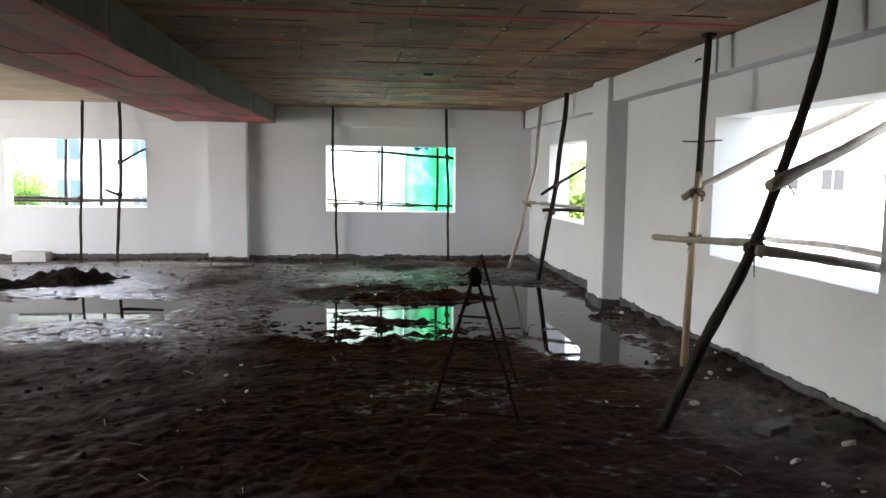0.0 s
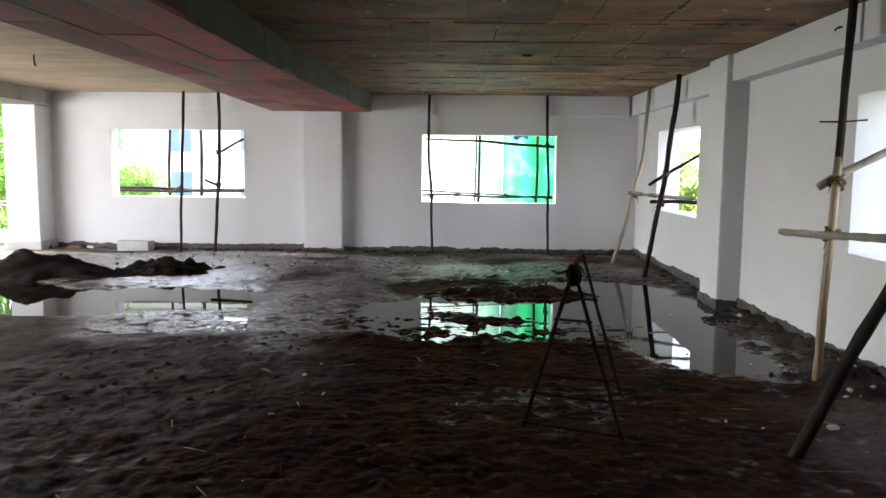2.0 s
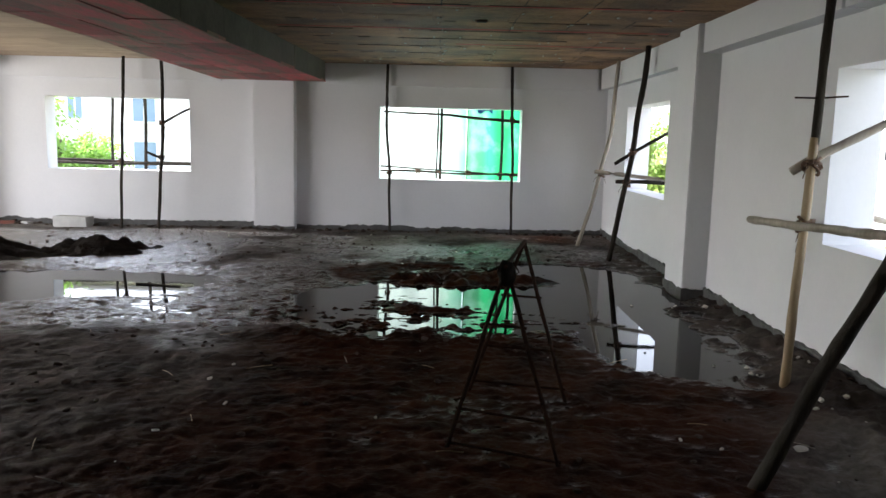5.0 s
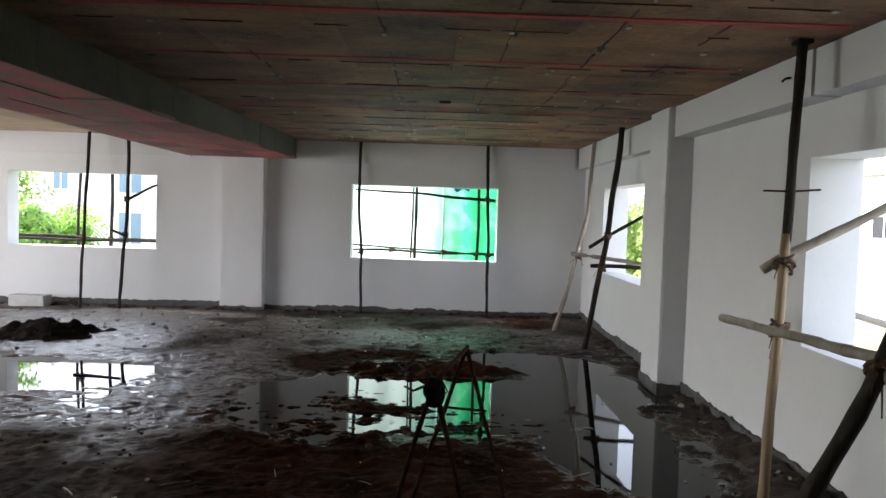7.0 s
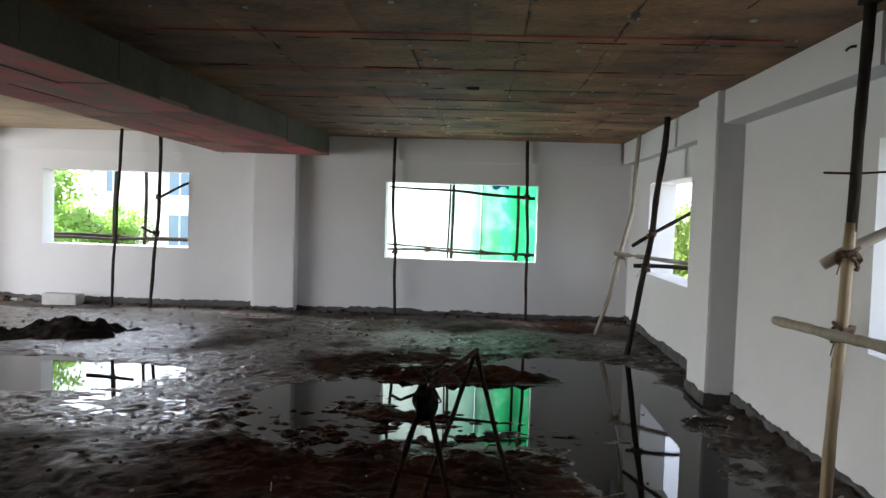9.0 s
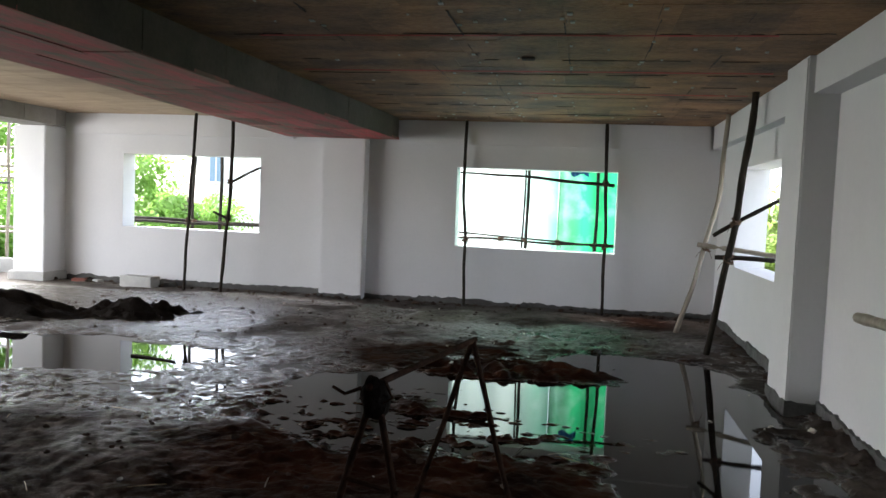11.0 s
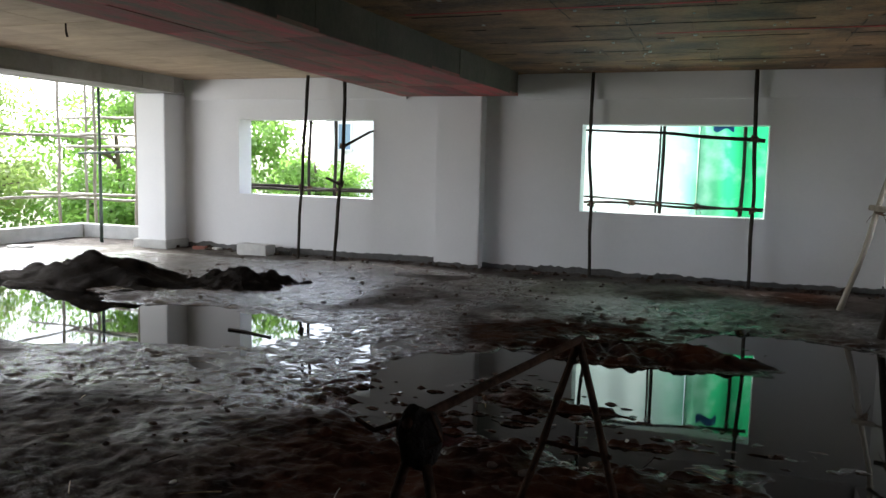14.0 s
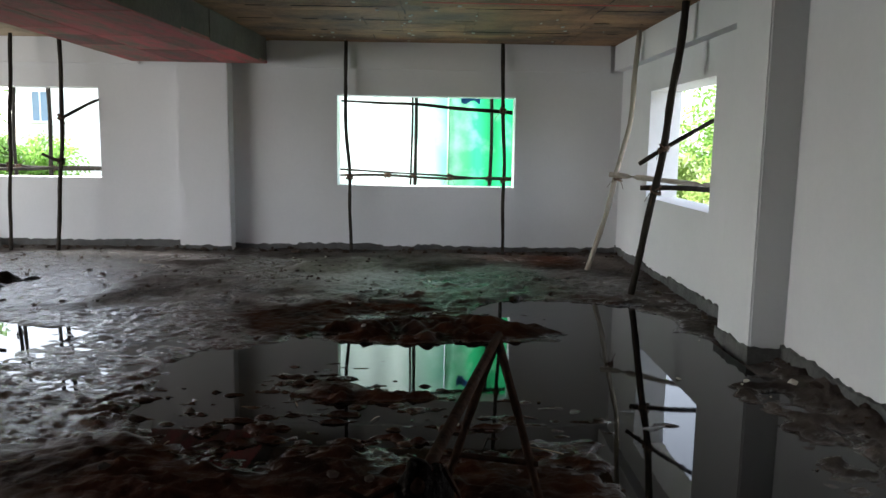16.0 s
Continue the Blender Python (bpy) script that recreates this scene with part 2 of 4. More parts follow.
def tube(bm, pts, r0, r1=None, sides=9, wobble=0.0, seed=0, nodes=0.0, step=0.12):
    """A round pole along pts, subdivided, with a wandering line and swellings at its nodes."""
    rnd = random.Random(seed)
    r1 = r0 if r1 is None else r1
    pts = [Vector(p) for p in pts]
    fine = []
    for a, b in zip(pts, pts[1:]):
        k = max(1, round((b - a).length / step))
        fine += [a.lerp(b, i / k) for i in range(k)]
    fine.append(pts[-1])
    for _ in range(3):
        if len(fine) > 4:
            fine = [fine[0]] + [(fine[i - 1] + fine[i] * 2 + fine[i + 1]) / 4 for i in range(1, len(fine) - 1)] + [fine[-1]]
    n = len(fine)
    rings = []
    ph = rnd.random() * 6
    for i, p in enumerate(fine):
        d = (fine[min(i + 1, n - 1)] - fine[max(i - 1, 0)]).normalized()
        u = d.orthogonal().normalized()
        v = d.cross(u)
        f = i / max(1, n - 1)
        env = math.sin(math.pi * f)
        off = (u * math.sin(ph + i * 0.7) + v * math.cos(ph * 2 + i * 0.53)) * wobble * env
        r = (r0 + (r1 - r0) * f) * (1 + nodes * (1 if i % 3 == 1 else -0.3) + rnd.uniform(-0.06, 0.06) * (wobble > 0))
        rings.append([bm.verts.new(p + off + (u * math.cos(a) + v * math.sin(a)) * r) for a in (2 * math.pi * j / sides for j in range(sides))])
    for a, b in zip(rings, rings[1:]):
        for j in range(sides):
            bm.faces.new((a[j], a[(j + 1) % sides], b[(j + 1) % sides], b[j]))
    bm.faces.new(rings[0][::-1])
    bm.faces.new(rings[-1])


def structure(name, bm, mat, label, category="wall"):
    return tagged(to_object(name, bm, mat), label, category, kind="structure")


def lattice(seed, size=64):
    return np.random.RandomState(seed).rand(size, size)


def value_noise(x, y, scale, seed):
    g = lattice(seed)
    u, v = x * scale + 17.3, y * scale + 9.1
    i, j = np.floor(u).astype(int), np.floor(v).astype(int)
    f, h = u - i, v - j
    f, h = f * f * (3 - 2 * f), h * h * (3 - 2 * h)
    a, b, c, d = g[i % 64, j % 64], g[(i + 1) % 64, j % 64], g[i % 64, (j + 1) % 64], g[(i + 1) % 64, (j + 1) % 64]
    return (a * (1 - f) + b * f) * (1 - h) + (c * (1 - f) + d * f) * h - 0.5


def fbm(x, y, scale, seed, octaves=4):
    s, a = 0, 1.0
    for k in range(octaves):
        s = s + a * value_noise(x, y, scale * 2.03 ** k, seed + k)
        a *= 0.5
    return s


def bump_at(x, y, cx, cy, rx, ry, turn=0.0):
    """1 at the middle of an ellipse, 0 at its rim, negative outside."""
    c, s = math.cos(radians(turn)), math.sin(radians(turn))
    u, v = ((x - cx) * c + (y - cy) * s) / rx, (-(x - cx) * s + (y - cy) * c) / ry
    return 1 - np.sqrt(u * u + v * v)


def smooth(v, lo, hi):
    t = np.clip((v - lo) / (hi - lo), 0, 1)
    return t * t * (3 - 2 * t)


# ---------------------------------------------------------------- the hall: floor
X0, X1, Y0, Y1, CEIL = -9.75, 3.22, -5.0, 14.23, 2.79


def ground_height(x, y):
    """Height of the mud: noise, with hollows that hold water and raised islands."""
    warp = fbm(x, y, 1.3, 3) * 0.55
    big = np.maximum.reduce([bump_at(x, y, 0.75, 8.6, 1.75, 1.75), bump_at(x, y, 2.25, 8.3, 0.95, 2.6), bump_at(x, y, 2.0, 10.2, 1.0, 1.0), bump_at(x, y, -0.1, 7.9, 0.8, 0.9)])
    left = np.maximum(bump_at(x, y, -3.9, 9.0, 2.05, 1.1, 12), bump_at(x, y, -6.8, 9.6, 2.4, 1.0))
    slick = bump_at(x, y, -1.7, 8.7, 1.7, 1.9)
    far = bump_at(x, y, 1.2, 12.2, 1.8, 0.9)
    wet = smooth(np.maximum(big, left) + warp * 0.45, -0.02, 0.3)
    h = 0.03 + fbm(x, y, 0.9, 11) * 0.022
    h = h - wet * 0.052
    h = h - smooth(slick + warp * 0.5, 0.0, 0.5) * 0.027 - smooth(far + warp * 0.6, 0.1, 0.6) * 0.010
    island = np.maximum(bump_at(x, y, 0.75, 9.75, 1.25, 0.45, 4), bump_at(x, y, 0.45, 8.15, 0.75, 0.3, -8) * 0.25)
    h = h + smooth(island + warp * 0.35, -0.05, 0.5) * 0.07 * (1 + fbm(x, y, 8, 91, 3) * 1.3)
    rough = 1 - 0.75 * wet
    rows = bump_at(x, y, 0.2, 5.6, 3.2, 2.9)
    clods = np.abs(fbm(x, y, 7.5, 21, 4)) * 0.75 + np.clip(fbm(x * 0.8, y * 1.3, 11, 25, 3), 0, 1) * 0.5
    left_part = 0.45 + 0.55 * smooth(x, -1.2, 0.2)
    h = h + fbm(x, y * 1.3, 16, 71, 3) * 0.014 * (0.5 + 0.5 * rough) + (clods * 0.025 - 0.007) * left_part * rough * (0.35 + smooth(rows, -0.1, 0.4) * 0.75)
    h = h + fbm(x, y, 9.0, 31, 4) * 0.015 * (0.35 + 0.65 * rough)
    shoal = smooth(bump_at(x, y, 0.4, 7.7, 1.85, 1.5) + warp * 0.8, 0.0, 0.6)
    h = h + shoal * (0.011 + np.clip(fbm(x * 0.55, y * 1.25, 15.0, 131, 3) + 0.02, 0, 1) * 0.062 + np.clip(fbm(x * 0.8, y * 1.4, 7.0, 41, 3), 0, 1) * 0.03)
    churned = smooth(bump_at(x, y, 1.3, 11.2, 2.3, 1.7) + warp * 0.5, 0.0, 0.5)
    h = h + churned * (np.clip(fbm(x * 0.7, y * 1.3, 9.0, 151, 4), 0, 1) * 0.06 - 0.014)
    wallside = smooth(x, 2.35, 2.8) * smooth(-y, -9.4, -8.2)
    h = h + wallside * (0.03 + np.clip(fbm(x, y, 7.0, 161, 4), -0.2, 1) * 0.07)
    return h


def build_floor():
    xs = np.concatenate([np.arange(-10.2, -6, 0.07), np.arange(-6, -3.2, 0.04), np.arange(-3.2, 3.45, 0.02)])
    ys = np.concatenate([np.arange(-5.2, 3.0, 0.2), np.arange(3.0, 10.5, 0.02), np.arange(10.5, 14.9, 0.035)])
    gx, gy = np.meshgrid(xs, ys)
    h = ground_height(gx, gy)
    nx, ny = len(xs), len(ys)
    verts = np.stack([gx.ravel(), gy.ravel(), h.ravel()], 1)
    idx = np.arange(nx * ny).reshape(ny, nx)
    faces = np.stack([idx[:-1, :-1], idx[:-1, 1:], idx[1:, 1:], idx[1:, :-1]], -1).reshape(-1, 4)
    me = bpy.data.meshes.new("floor")
    me.from_pydata(verts.tolist(), [], faces.tolist())
    me.materials.append(MUD)
    me.polygons.foreach_set("use_smooth", [True] * len(me.polygons))
    x, y, z = gx.ravel(), gy.ravel(), h.ravel()
    warp = fbm(x, y, 1.1, 55)
    slurry = smooth(-x - 1.1 + warp * 2.0 + np.clip(y - 10.3, 0, 3) * 1.1, -0.5, 1.2)
    slurry = np.maximum(slurry, smooth(x + warp * 0.4, 2.25, 2.7) * 0.75)
    dry_sheen = smooth(bump_at(x, y, -0.5, 12.6, 1.7, 0.9) + warp * 0.9, 0.1, 0.6) + smooth(bump_at(x, y, 2.6, 5.2, 0.7, 1.2) + warp * 0.8, 0.1, 0.6) * 0.4
    # wet floor at the far left: window and bay sheen painted pale
    dry_sheen = np.maximum(dry_sheen, smooth(bump_at(x, y, -6.8, 12.6, 4.2, 1.9) + warp * 0.7, 0.0, 0.6) * 0.85)
    wetness = smooth(-z, -0.018, -0.002)
    wetness = np.maximum(wetness * 0.95, smooth(bump_at(x, y, -2.0, 8.8, 2.3, 2.1) + warp * 0.6, 0.0, 0.4) * 1.0)
    wetness = np.maximum(wetness, smooth(bump_at(x, y, -5.2, 11.9, 5.0, 2.3) + warp * 0.7, 0.0, 0.4) * 0.95)
    wetness = np.maximum(wetness, smooth(bump_at(x, y, 0.9, 11.9, 2.2, 1.4) + warp * 0.6, 0.0, 0.5) * 0.6)
    for key, v in (("slurry", slurry), ("dry_sheen", dry_sheen), ("wet", wetness)):
        me.attributes.new(key, "FLOAT", "POINT").data.foreach_set("value", v.astype(np.float32))
    tagged(new("floor", me), "wet brown mud and grey cement slurry over a rough floor", "floor", kind="structure")
    bm = bmesh.new()
    bmesh.ops.create_grid(bm, x_segments=2, y_segments=2, size=0.5, matrix=Matrix.Translation((-3.4, 8.4, -0.001)) @ Matrix.Diagonal((12.6, 11.0, 1, 1)))
    tagged(to_object("puddle_water", bm, WATER), "still muddy puddles lying in the hollows of the floor", "puddle", kind="structure")
    bm = bmesh.new()
    box(bm, -10.2, 3.45, -5.2, 14.9, -0.45, -0.15)
    structure("floor_slab", bm, CONCRETE, "grey concrete floor slab under the mud", "floor")


# ---------------------------------------------------------------- walls, columns, beams
T = 0.25


def wall_with_windows(name, axis, at, lo, hi, windows, z1=CEIL, deep=T, mat=PAINT, label="white distempered plaster wall with open window holes"):
    """A wall from lo to hi along x (axis 'x', standing at y=at) or along y; windows: (a, b, sill, lintel)."""
    bm = bmesh.new()
    cuts = sorted({lo, hi, *(v for w in windows for v in w[:2])})
    zs = sorted({-0.15, z1, *(v for w in windows for v in w[2:])})
    inside = lambda a, z: any(w[0] < a < w[1] and w[2] < z < w[3] for w in windows)
    solid = lambda i, k: 0 <= i < len(cuts) - 1 and 0 <= k < len(zs) - 1 and not inside((cuts[i] + cuts[i + 1]) / 2, (zs[k] + zs[k + 1]) / 2)
    at_point = (lambda a, d, z: (a, at + d, z)) if axis == "x" else (lambda a, d, z: (at + d, a, z))

    def quad(*p):
        bm.faces.new([bm.verts.new(at_point(*q)) for q in p])

    for i in range(len(cuts) - 1):
        for k in range(len(zs) - 1):
            if not solid(i, k):
                continue
            a, b, z, w = cuts[i], cuts[i + 1], zs[k], zs[k + 1]
            quad((a, 0, z), (b, 0, z), (b, 0, w), (a, 0, w))
            quad((a, deep, z), (b, deep, z), (b, deep, w), (a, deep, w))
            if not solid(i - 1, k):
                quad((a, 0, z), (a, deep, z), (a, deep, w), (a, 0, w))
            if not solid(i + 1, k):
                quad((b, 0, z), (b, deep, z), (b, deep, w), (b, 0, w))
            if not solid(i, k - 1):
                quad((a, 0, z), (b, 0, z), (b, deep, z), (a, deep, z))
            if not solid(i, k + 1):
                quad((a, 0, w), (b, 0, w), (b, deep, w), (a, deep, w))
    bmesh.ops.remove_doubles(bm, verts=bm.verts, dist=0.0005)
    return structure(name, bm, mat, label)


def skirting(name, pts, height, seed, depth=0.014):
    """Bare dark cement along the foot of a wall, with a ragged upper edge."""
    rnd = random.Random(seed)
    bm = bmesh.new()
    for (ax, ay, nx, ny), (bx, by, _, _) in zip(pts, pts[1:]):
        length = math.hypot(bx - ax, by - ay)
        if length < 0.02:
            continue
        k = max(2, round(length / 0.05))
        prev, level = None, height
        for i in range(k + 1):
            f = i / k
            x, y = ax + (bx - ax) * f, ay + (by - ay) * f
            if rnd.random() < 0.12:
                level = height * rnd.uniform(0.8, 1.12)
            z = level + rnd.uniform(-0.012, 0.012)
            d = depth + rnd.uniform(-0.003, 0.004)
            ring = [bm.verts.new((x, y, -0.1)), bm.verts.new((x + nx * d, y + ny * d, -0.1)), bm.verts.new((x + nx * d, y + ny * d, z - 0.006)), bm.verts.new((x, y, z))]
            if prev:
                for j in range(3):
                    bm.faces.new((prev[j], ring[j], ring[j + 1], prev[j + 1]))
            else:
                bm.faces.new(ring)
            prev = ring
        bm.faces.new(prev[::-1])
    return structure(name, bm, CEMENT, "ragged dark band of unpainted wet cement at the wall's foot", "baseboard")


def build_shell():
    # far wall with two windows, right wall with three, plain walls behind
    wall_with_windows("wall_north", "x", Y1, -7.5, X1 + T, [(-6.145, -3.75, 0.953, 2.152), (-0.585, 1.80, 0.90, 2.1)], deep=0.34)
    wall_with_windows("wall_east", "y", X1, Y0, Y1, [(10.7, 12.82, 0.898, 2.12), (4.36, 6.70, 0.89, 2.15)], deep=0.36)
    # assumed wall behind the camera, dark to keep bounced light low
    wall_with_windows("wall_south", "x", Y0 - T, X0 - T, X1 + T, [], label="unseen dark wall added behind the camera to cut fill light", mat=CEMENT)
    # assumed wall out of view; where it ends sets the daylight let in
    wall_with_windows("wall_west", "y", X0 - T, Y0, 3.6, [], label="unseen white wall added to limit daylight from the west")
    # columns
    for name, x0, x1, y0, y1, z1 in (("column_1", -2.65, -1.97, 14.0, Y1 + 0.02, 2.48), ("column_2", 2.97, X1 + 0.02, 9.03, 9.65, CEIL),
                                     ("column_3", -7.77, -7.2, 13.72, Y1 + 0.02, 2.53), ("column_4", -9.98, -9.5, 7.4, 8.0, CEIL)):
        bm = bmesh.new()
        box(bm, x0, x1, y0, y1, -0.15, z1, bevel=0.012)
        structure(name, bm, PAINT, "white plastered concrete column", "column")
    bm = bmesh.new()
    box(bm, -7.82, -7.15, 13.66, 14.24, -0.15, 0.17, 0.015)
    structure("column_base", bm, BLOCK, "pale grey plinth round a column's foot", "column base")
    # ring beams just proud of the walls
    bm = bmesh.new()
    box(bm, -1.46, 3.03, 14.18, Y1 + 0.01, 2.44, CEIL)
    box(bm, -7.01, -3.2, 14.18, Y1 + 0.01, 2.46, CEIL)
    structure("trim_beam_north", bm, PAINT, "white painted concrete beam along the wall's top", "beam")
    bm = bmesh.new()
    box(bm, 3.03, X1 + 0.01, 6.36, 9.03, 2.50, CEIL)
    box(bm, 3.045, X1 + 0.01, Y0, 6.345, 2.505, CEIL)
    box(bm, 3.075, X1 + 0.01, 6.345, 6.36, 2.51, CEIL)
    box(bm, 3.09, X1 + 0.01, 9.65, 14.18, 2.46, CEIL)
    structure("trim_beam_east", bm, PAINT, "white painted concrete beam along the wall's top", "beam")
    # skirting bands
    skirting("baseboard_north", [(-7.3, Y1, 0, -1), (-2.66, Y1, 0, -1)], 0.12, 5)
    skirting("baseboard_column", [(-2.66, 14.0, 0, -1), (-1.96, 14.0, 0, -1)], 0.09, 6)
    skirting("baseboard_north_b", [(-2.0, Y1, 0, -1), (X1, Y1, 0, -1)], 0.11, 7)
    skirting("baseboard_east", [(X1, Y1, -1, 0), (X1, 9.65, -1, 0)], 0.13, 8, 0.02)
    skirting("baseboard_east_column", [(2.97, 9.67, -1, 0), (2.97, 9.02, -1, 0)], 0.11, 9)
    skirting("baseboard_east_column_b", [(2.96, 9.03, 0, -1), (X1, 9.03, 0, -1)], 0.10, 10)
    skirting("baseboard_east_b", [(X1, 9.03, -1, 0), (X1, Y0, -1, 0)], 0.12, 12, 0.025)


def board_field(bm, x0, x1, y0, y1, z, lx, ly, rnd, along_x=True, gap=0.003, depth=0.003):
    """Board impressions: one thin slab a board, at slightly uneven levels."""
    y = y0
    while y < y1 - 0.01:
        w = min(ly * rnd.choice((0.55, 0.8, 1.0, 1.3, 1.8)), y1 - y)
        x = x0 - rnd.uniform(0, lx * 0.7)
        while x < x1 - 0.01:
            ln = lx * rnd.uniform(0.7, 1.25)
            a, b = max(x, x0), min(x + ln, x1)
            if b - a > 0.02:
                d = rnd.uniform(0, depth)
                z0 = z - d
                p = [(a + gap, y + gap), (b - gap, y + gap), (b - gap, y + w - gap), (a + gap, y + w - gap)]
                lo = [bm.verts.new((u, v, z0)) for u, v in p]
                hi = [bm.verts.new((u, v, z + 0.02)) for u, v in p]
                bm.faces.new(lo[::-1])
                for j in range(4):
                    bm.faces.new((lo[j], lo[(j + 1) % 4], hi[(j + 1) % 4], hi[j]))
            x += ln
        y += w


def build_ceiling():
    rnd = random.Random(4)
    bm = bmesh.new()
    board_field(bm, -1.7, 3.2, 1.0, 9.3, CEIL, 0.72, 0.78, rnd, gap=0.001)
    board_field(bm, -1.7, 3.2, 9.3, 14.25, CEIL, 0.72, 0.62, rnd, gap=0.001)
    board_field(bm, -1.7, 3.2, -5.0, 1.0, CEIL, 2.4, 1.2, rnd)
    structure("ceiling", bm, BOARDS, "brown board-marked raw concrete ceiling", "ceiling")
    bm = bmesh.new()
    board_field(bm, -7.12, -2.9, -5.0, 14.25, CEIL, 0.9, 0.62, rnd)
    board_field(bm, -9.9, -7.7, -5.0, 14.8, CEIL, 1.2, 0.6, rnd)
    structure("ceiling_bay", bm, PALEBOARDS, "tan board-marked raw concrete ceiling, lightened as if lit from the bay", "ceiling")
    bm = bmesh.new()
    box(bm, -10.0, X1 + T, Y0 - T, 14.9, CEIL + 0.012, CEIL + 0.2)
    structure("ceiling_slab", bm, JOINT, "raw concrete darkened for shade slab seen in the joints", "ceiling")
    # red chalk lines and grime on the soffit
    bm = bmesh.new()
    for y, w, xa, xb in RED_LINES:
        k = 14
        for i in range(k):
            a, b = xa + (xb - xa) * i / k, xa + (xb - xa) * (i + 1) / k
            box(bm, a, b, y - w * rnd.uniform(0.35, 0.55), y + w * rnd.uniform(0.35, 0.55), CEIL - 0.0065, CEIL - 0.0042)
    structure("ceiling_marking", bm, REDLINE, "red lines across the raw concrete ceiling", "ceiling marking")
    bm = bmesh.new()
    for _ in range(130):
        x, y = rnd.uniform(-1.2, 3.0), rnd.uniform(3, 14)
        if rnd.random() < 0.5:
            x = rnd.choice((0.40, 0.44, 1.15, 1.76)) + rnd.gauss(0, 0.05)
        a, r = rnd.uniform(0, 3.14), rnd.uniform(0.005, 0.018)
        box(bm, x - r, x + r, y - r * 1.6, y + r * 1.6, CEIL - 0.012, CEIL - 0.004)
    structure("ceiling_scraps", bm, SCRAP, "pale scraps of tape and mortar on the ceiling", "ceiling marking")
    bm = bmesh.new()
    for axis, at, lo, hi in CEILING_JOINTS:
        p = lo
        while p < hi:
            ln = min(rnd.uniform(0.05, 0.4), hi - p)
            w, off = rnd.choice((0.002, 0.003, 0.005, 0.010)), rnd.gauss(0, 0.008)
            if rnd.random() < 0.5:
                k = max(2, round(ln / 0.04))
                ring = [(p + ln * i / k, at + off - w * rnd.uniform(0.1, 0.9)) for i in range(k + 1)] + [(p + ln * i / k, at + off + w * rnd.uniform(0.1, 0.9)) for i in range(k, -1, -1)]
                if axis == "y":
                    ring = [(v, u) for u, v in ring]
                lo_v, hi_v = [bm.verts.new((u, v, CEIL - 0.0072)) for u, v in ring], [bm.verts.new((u, v, CEIL - 0.001)) for u, v in ring]
                bm.faces.new(lo_v)
                for i in range(len(ring)):
                    q = (i + 1) % len(ring)
                    bm.faces.new((lo_v[i], lo_v[q], hi_v[q], hi_v[i]))
            p += ln
    for x, y, a, b in ((1.17, 6.22, 0.07, 0.16), (1.75, 6.52, 0.05, 0.20), (-0.55, 7.5, 0.03, 0.3), (0.55, 6.95, 0.12, 0.05)):
        ring = [(x + a / 2 * math.cos(u) * rnd.uniform(0.5, 1.1), y + b / 2 * math.sin(u) * rnd.uniform(0.5, 1.1)) for u in (math.tau * i / 14 for i in range(14))]
        bm.faces.new([bm.verts.new((u, v, CEIL - 0.007)) for u, v in ring])
    structure("ceiling_fins", bm, JOINT, "dark ragged fins left by the shuttering joints", "ceiling marking")


def beam(name, stations, z, label, mat_side, mat_bottom, rnd):
    """A downstand beam running along y through stations (y, left x, right x): solid core, side boards and soffit boards."""
    ys, ls, rs = zip(*stations)
    left, right = (lambda y: float(np.interp(y, ys, ls))), (lambda y: float(np.interp(y, ys, rs)))
    y0, y1 = ys[0], ys[-1]

    def slab(bm, ring, za, zb):
        lo, hi = [bm.verts.new((u, v, za)) for u, v in ring], [bm.verts.new((u, v, zb)) for u, v in ring]
        bm.faces.new(lo[::-1])
        bm.faces.new(hi)
        for j in range(len(ring)):
            k = (j + 1) % len(ring)
            bm.faces.new((lo[j], lo[k], hi[k], hi[j]))

    bm = bmesh.new()
    slab(bm, [(x + 0.02, y) for y, x, _ in stations] + [(x - 0.02, y) for y, _, x in reversed(stations)], z + 0.015, CEIL + 0.01)
    core = structure(name, bm, JOINT, label, "beam")
    bm = bmesh.new()
    y = y0
    while y < y1 - 0.01:
        ln = min(rnd.uniform(0.7, 1.3), y1 - y)
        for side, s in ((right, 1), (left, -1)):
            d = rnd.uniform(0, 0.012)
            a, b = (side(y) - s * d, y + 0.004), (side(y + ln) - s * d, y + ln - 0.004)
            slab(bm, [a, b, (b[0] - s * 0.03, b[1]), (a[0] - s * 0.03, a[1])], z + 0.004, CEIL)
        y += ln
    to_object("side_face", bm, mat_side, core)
    bm = bmesh.new()
    for u0, u1 in ((0, 0.34), (0.34, 0.68), (0.68, 1)):
        y = y0
        while y < y1 - 0.01:
            ln = min(rnd.uniform(0.45, 1.5), y1 - y)
            across = lambda u, v: left(v) + (right(v) - left(v)) * u
            d = rnd.uniform(0, 0.006)
            slab(bm, [(across(u0, y) + 0.004, y + 0.006), (across(u1, y) - 0.004, y + 0.006), (across(u1, y + ln) - 0.004, y + ln - 0.004), (across(u0, y + ln) + 0.004, y + ln - 0.004)], z - d, z + 0.03)
            y += ln
    to_object("soffit", bm, mat_bottom, core)
    return core


CEILING_JOINTS = [("x", y, -1.4, 2.95) for y in (4.35, 5.5, 6.16, 7.28, 8.3, 9.3, 10.0, 10.7, 11.5, 12.3, 13.1)]
CEILING_JOINTS += [("y", x, a, b) for x, a, b in ((-0.58, 4, 9.3), (0.40, 3.5, 14), (1.15, 4, 14), (1.76, 3.5, 11), (2.33, 4, 14), (-0.05, 9.3, 14))]
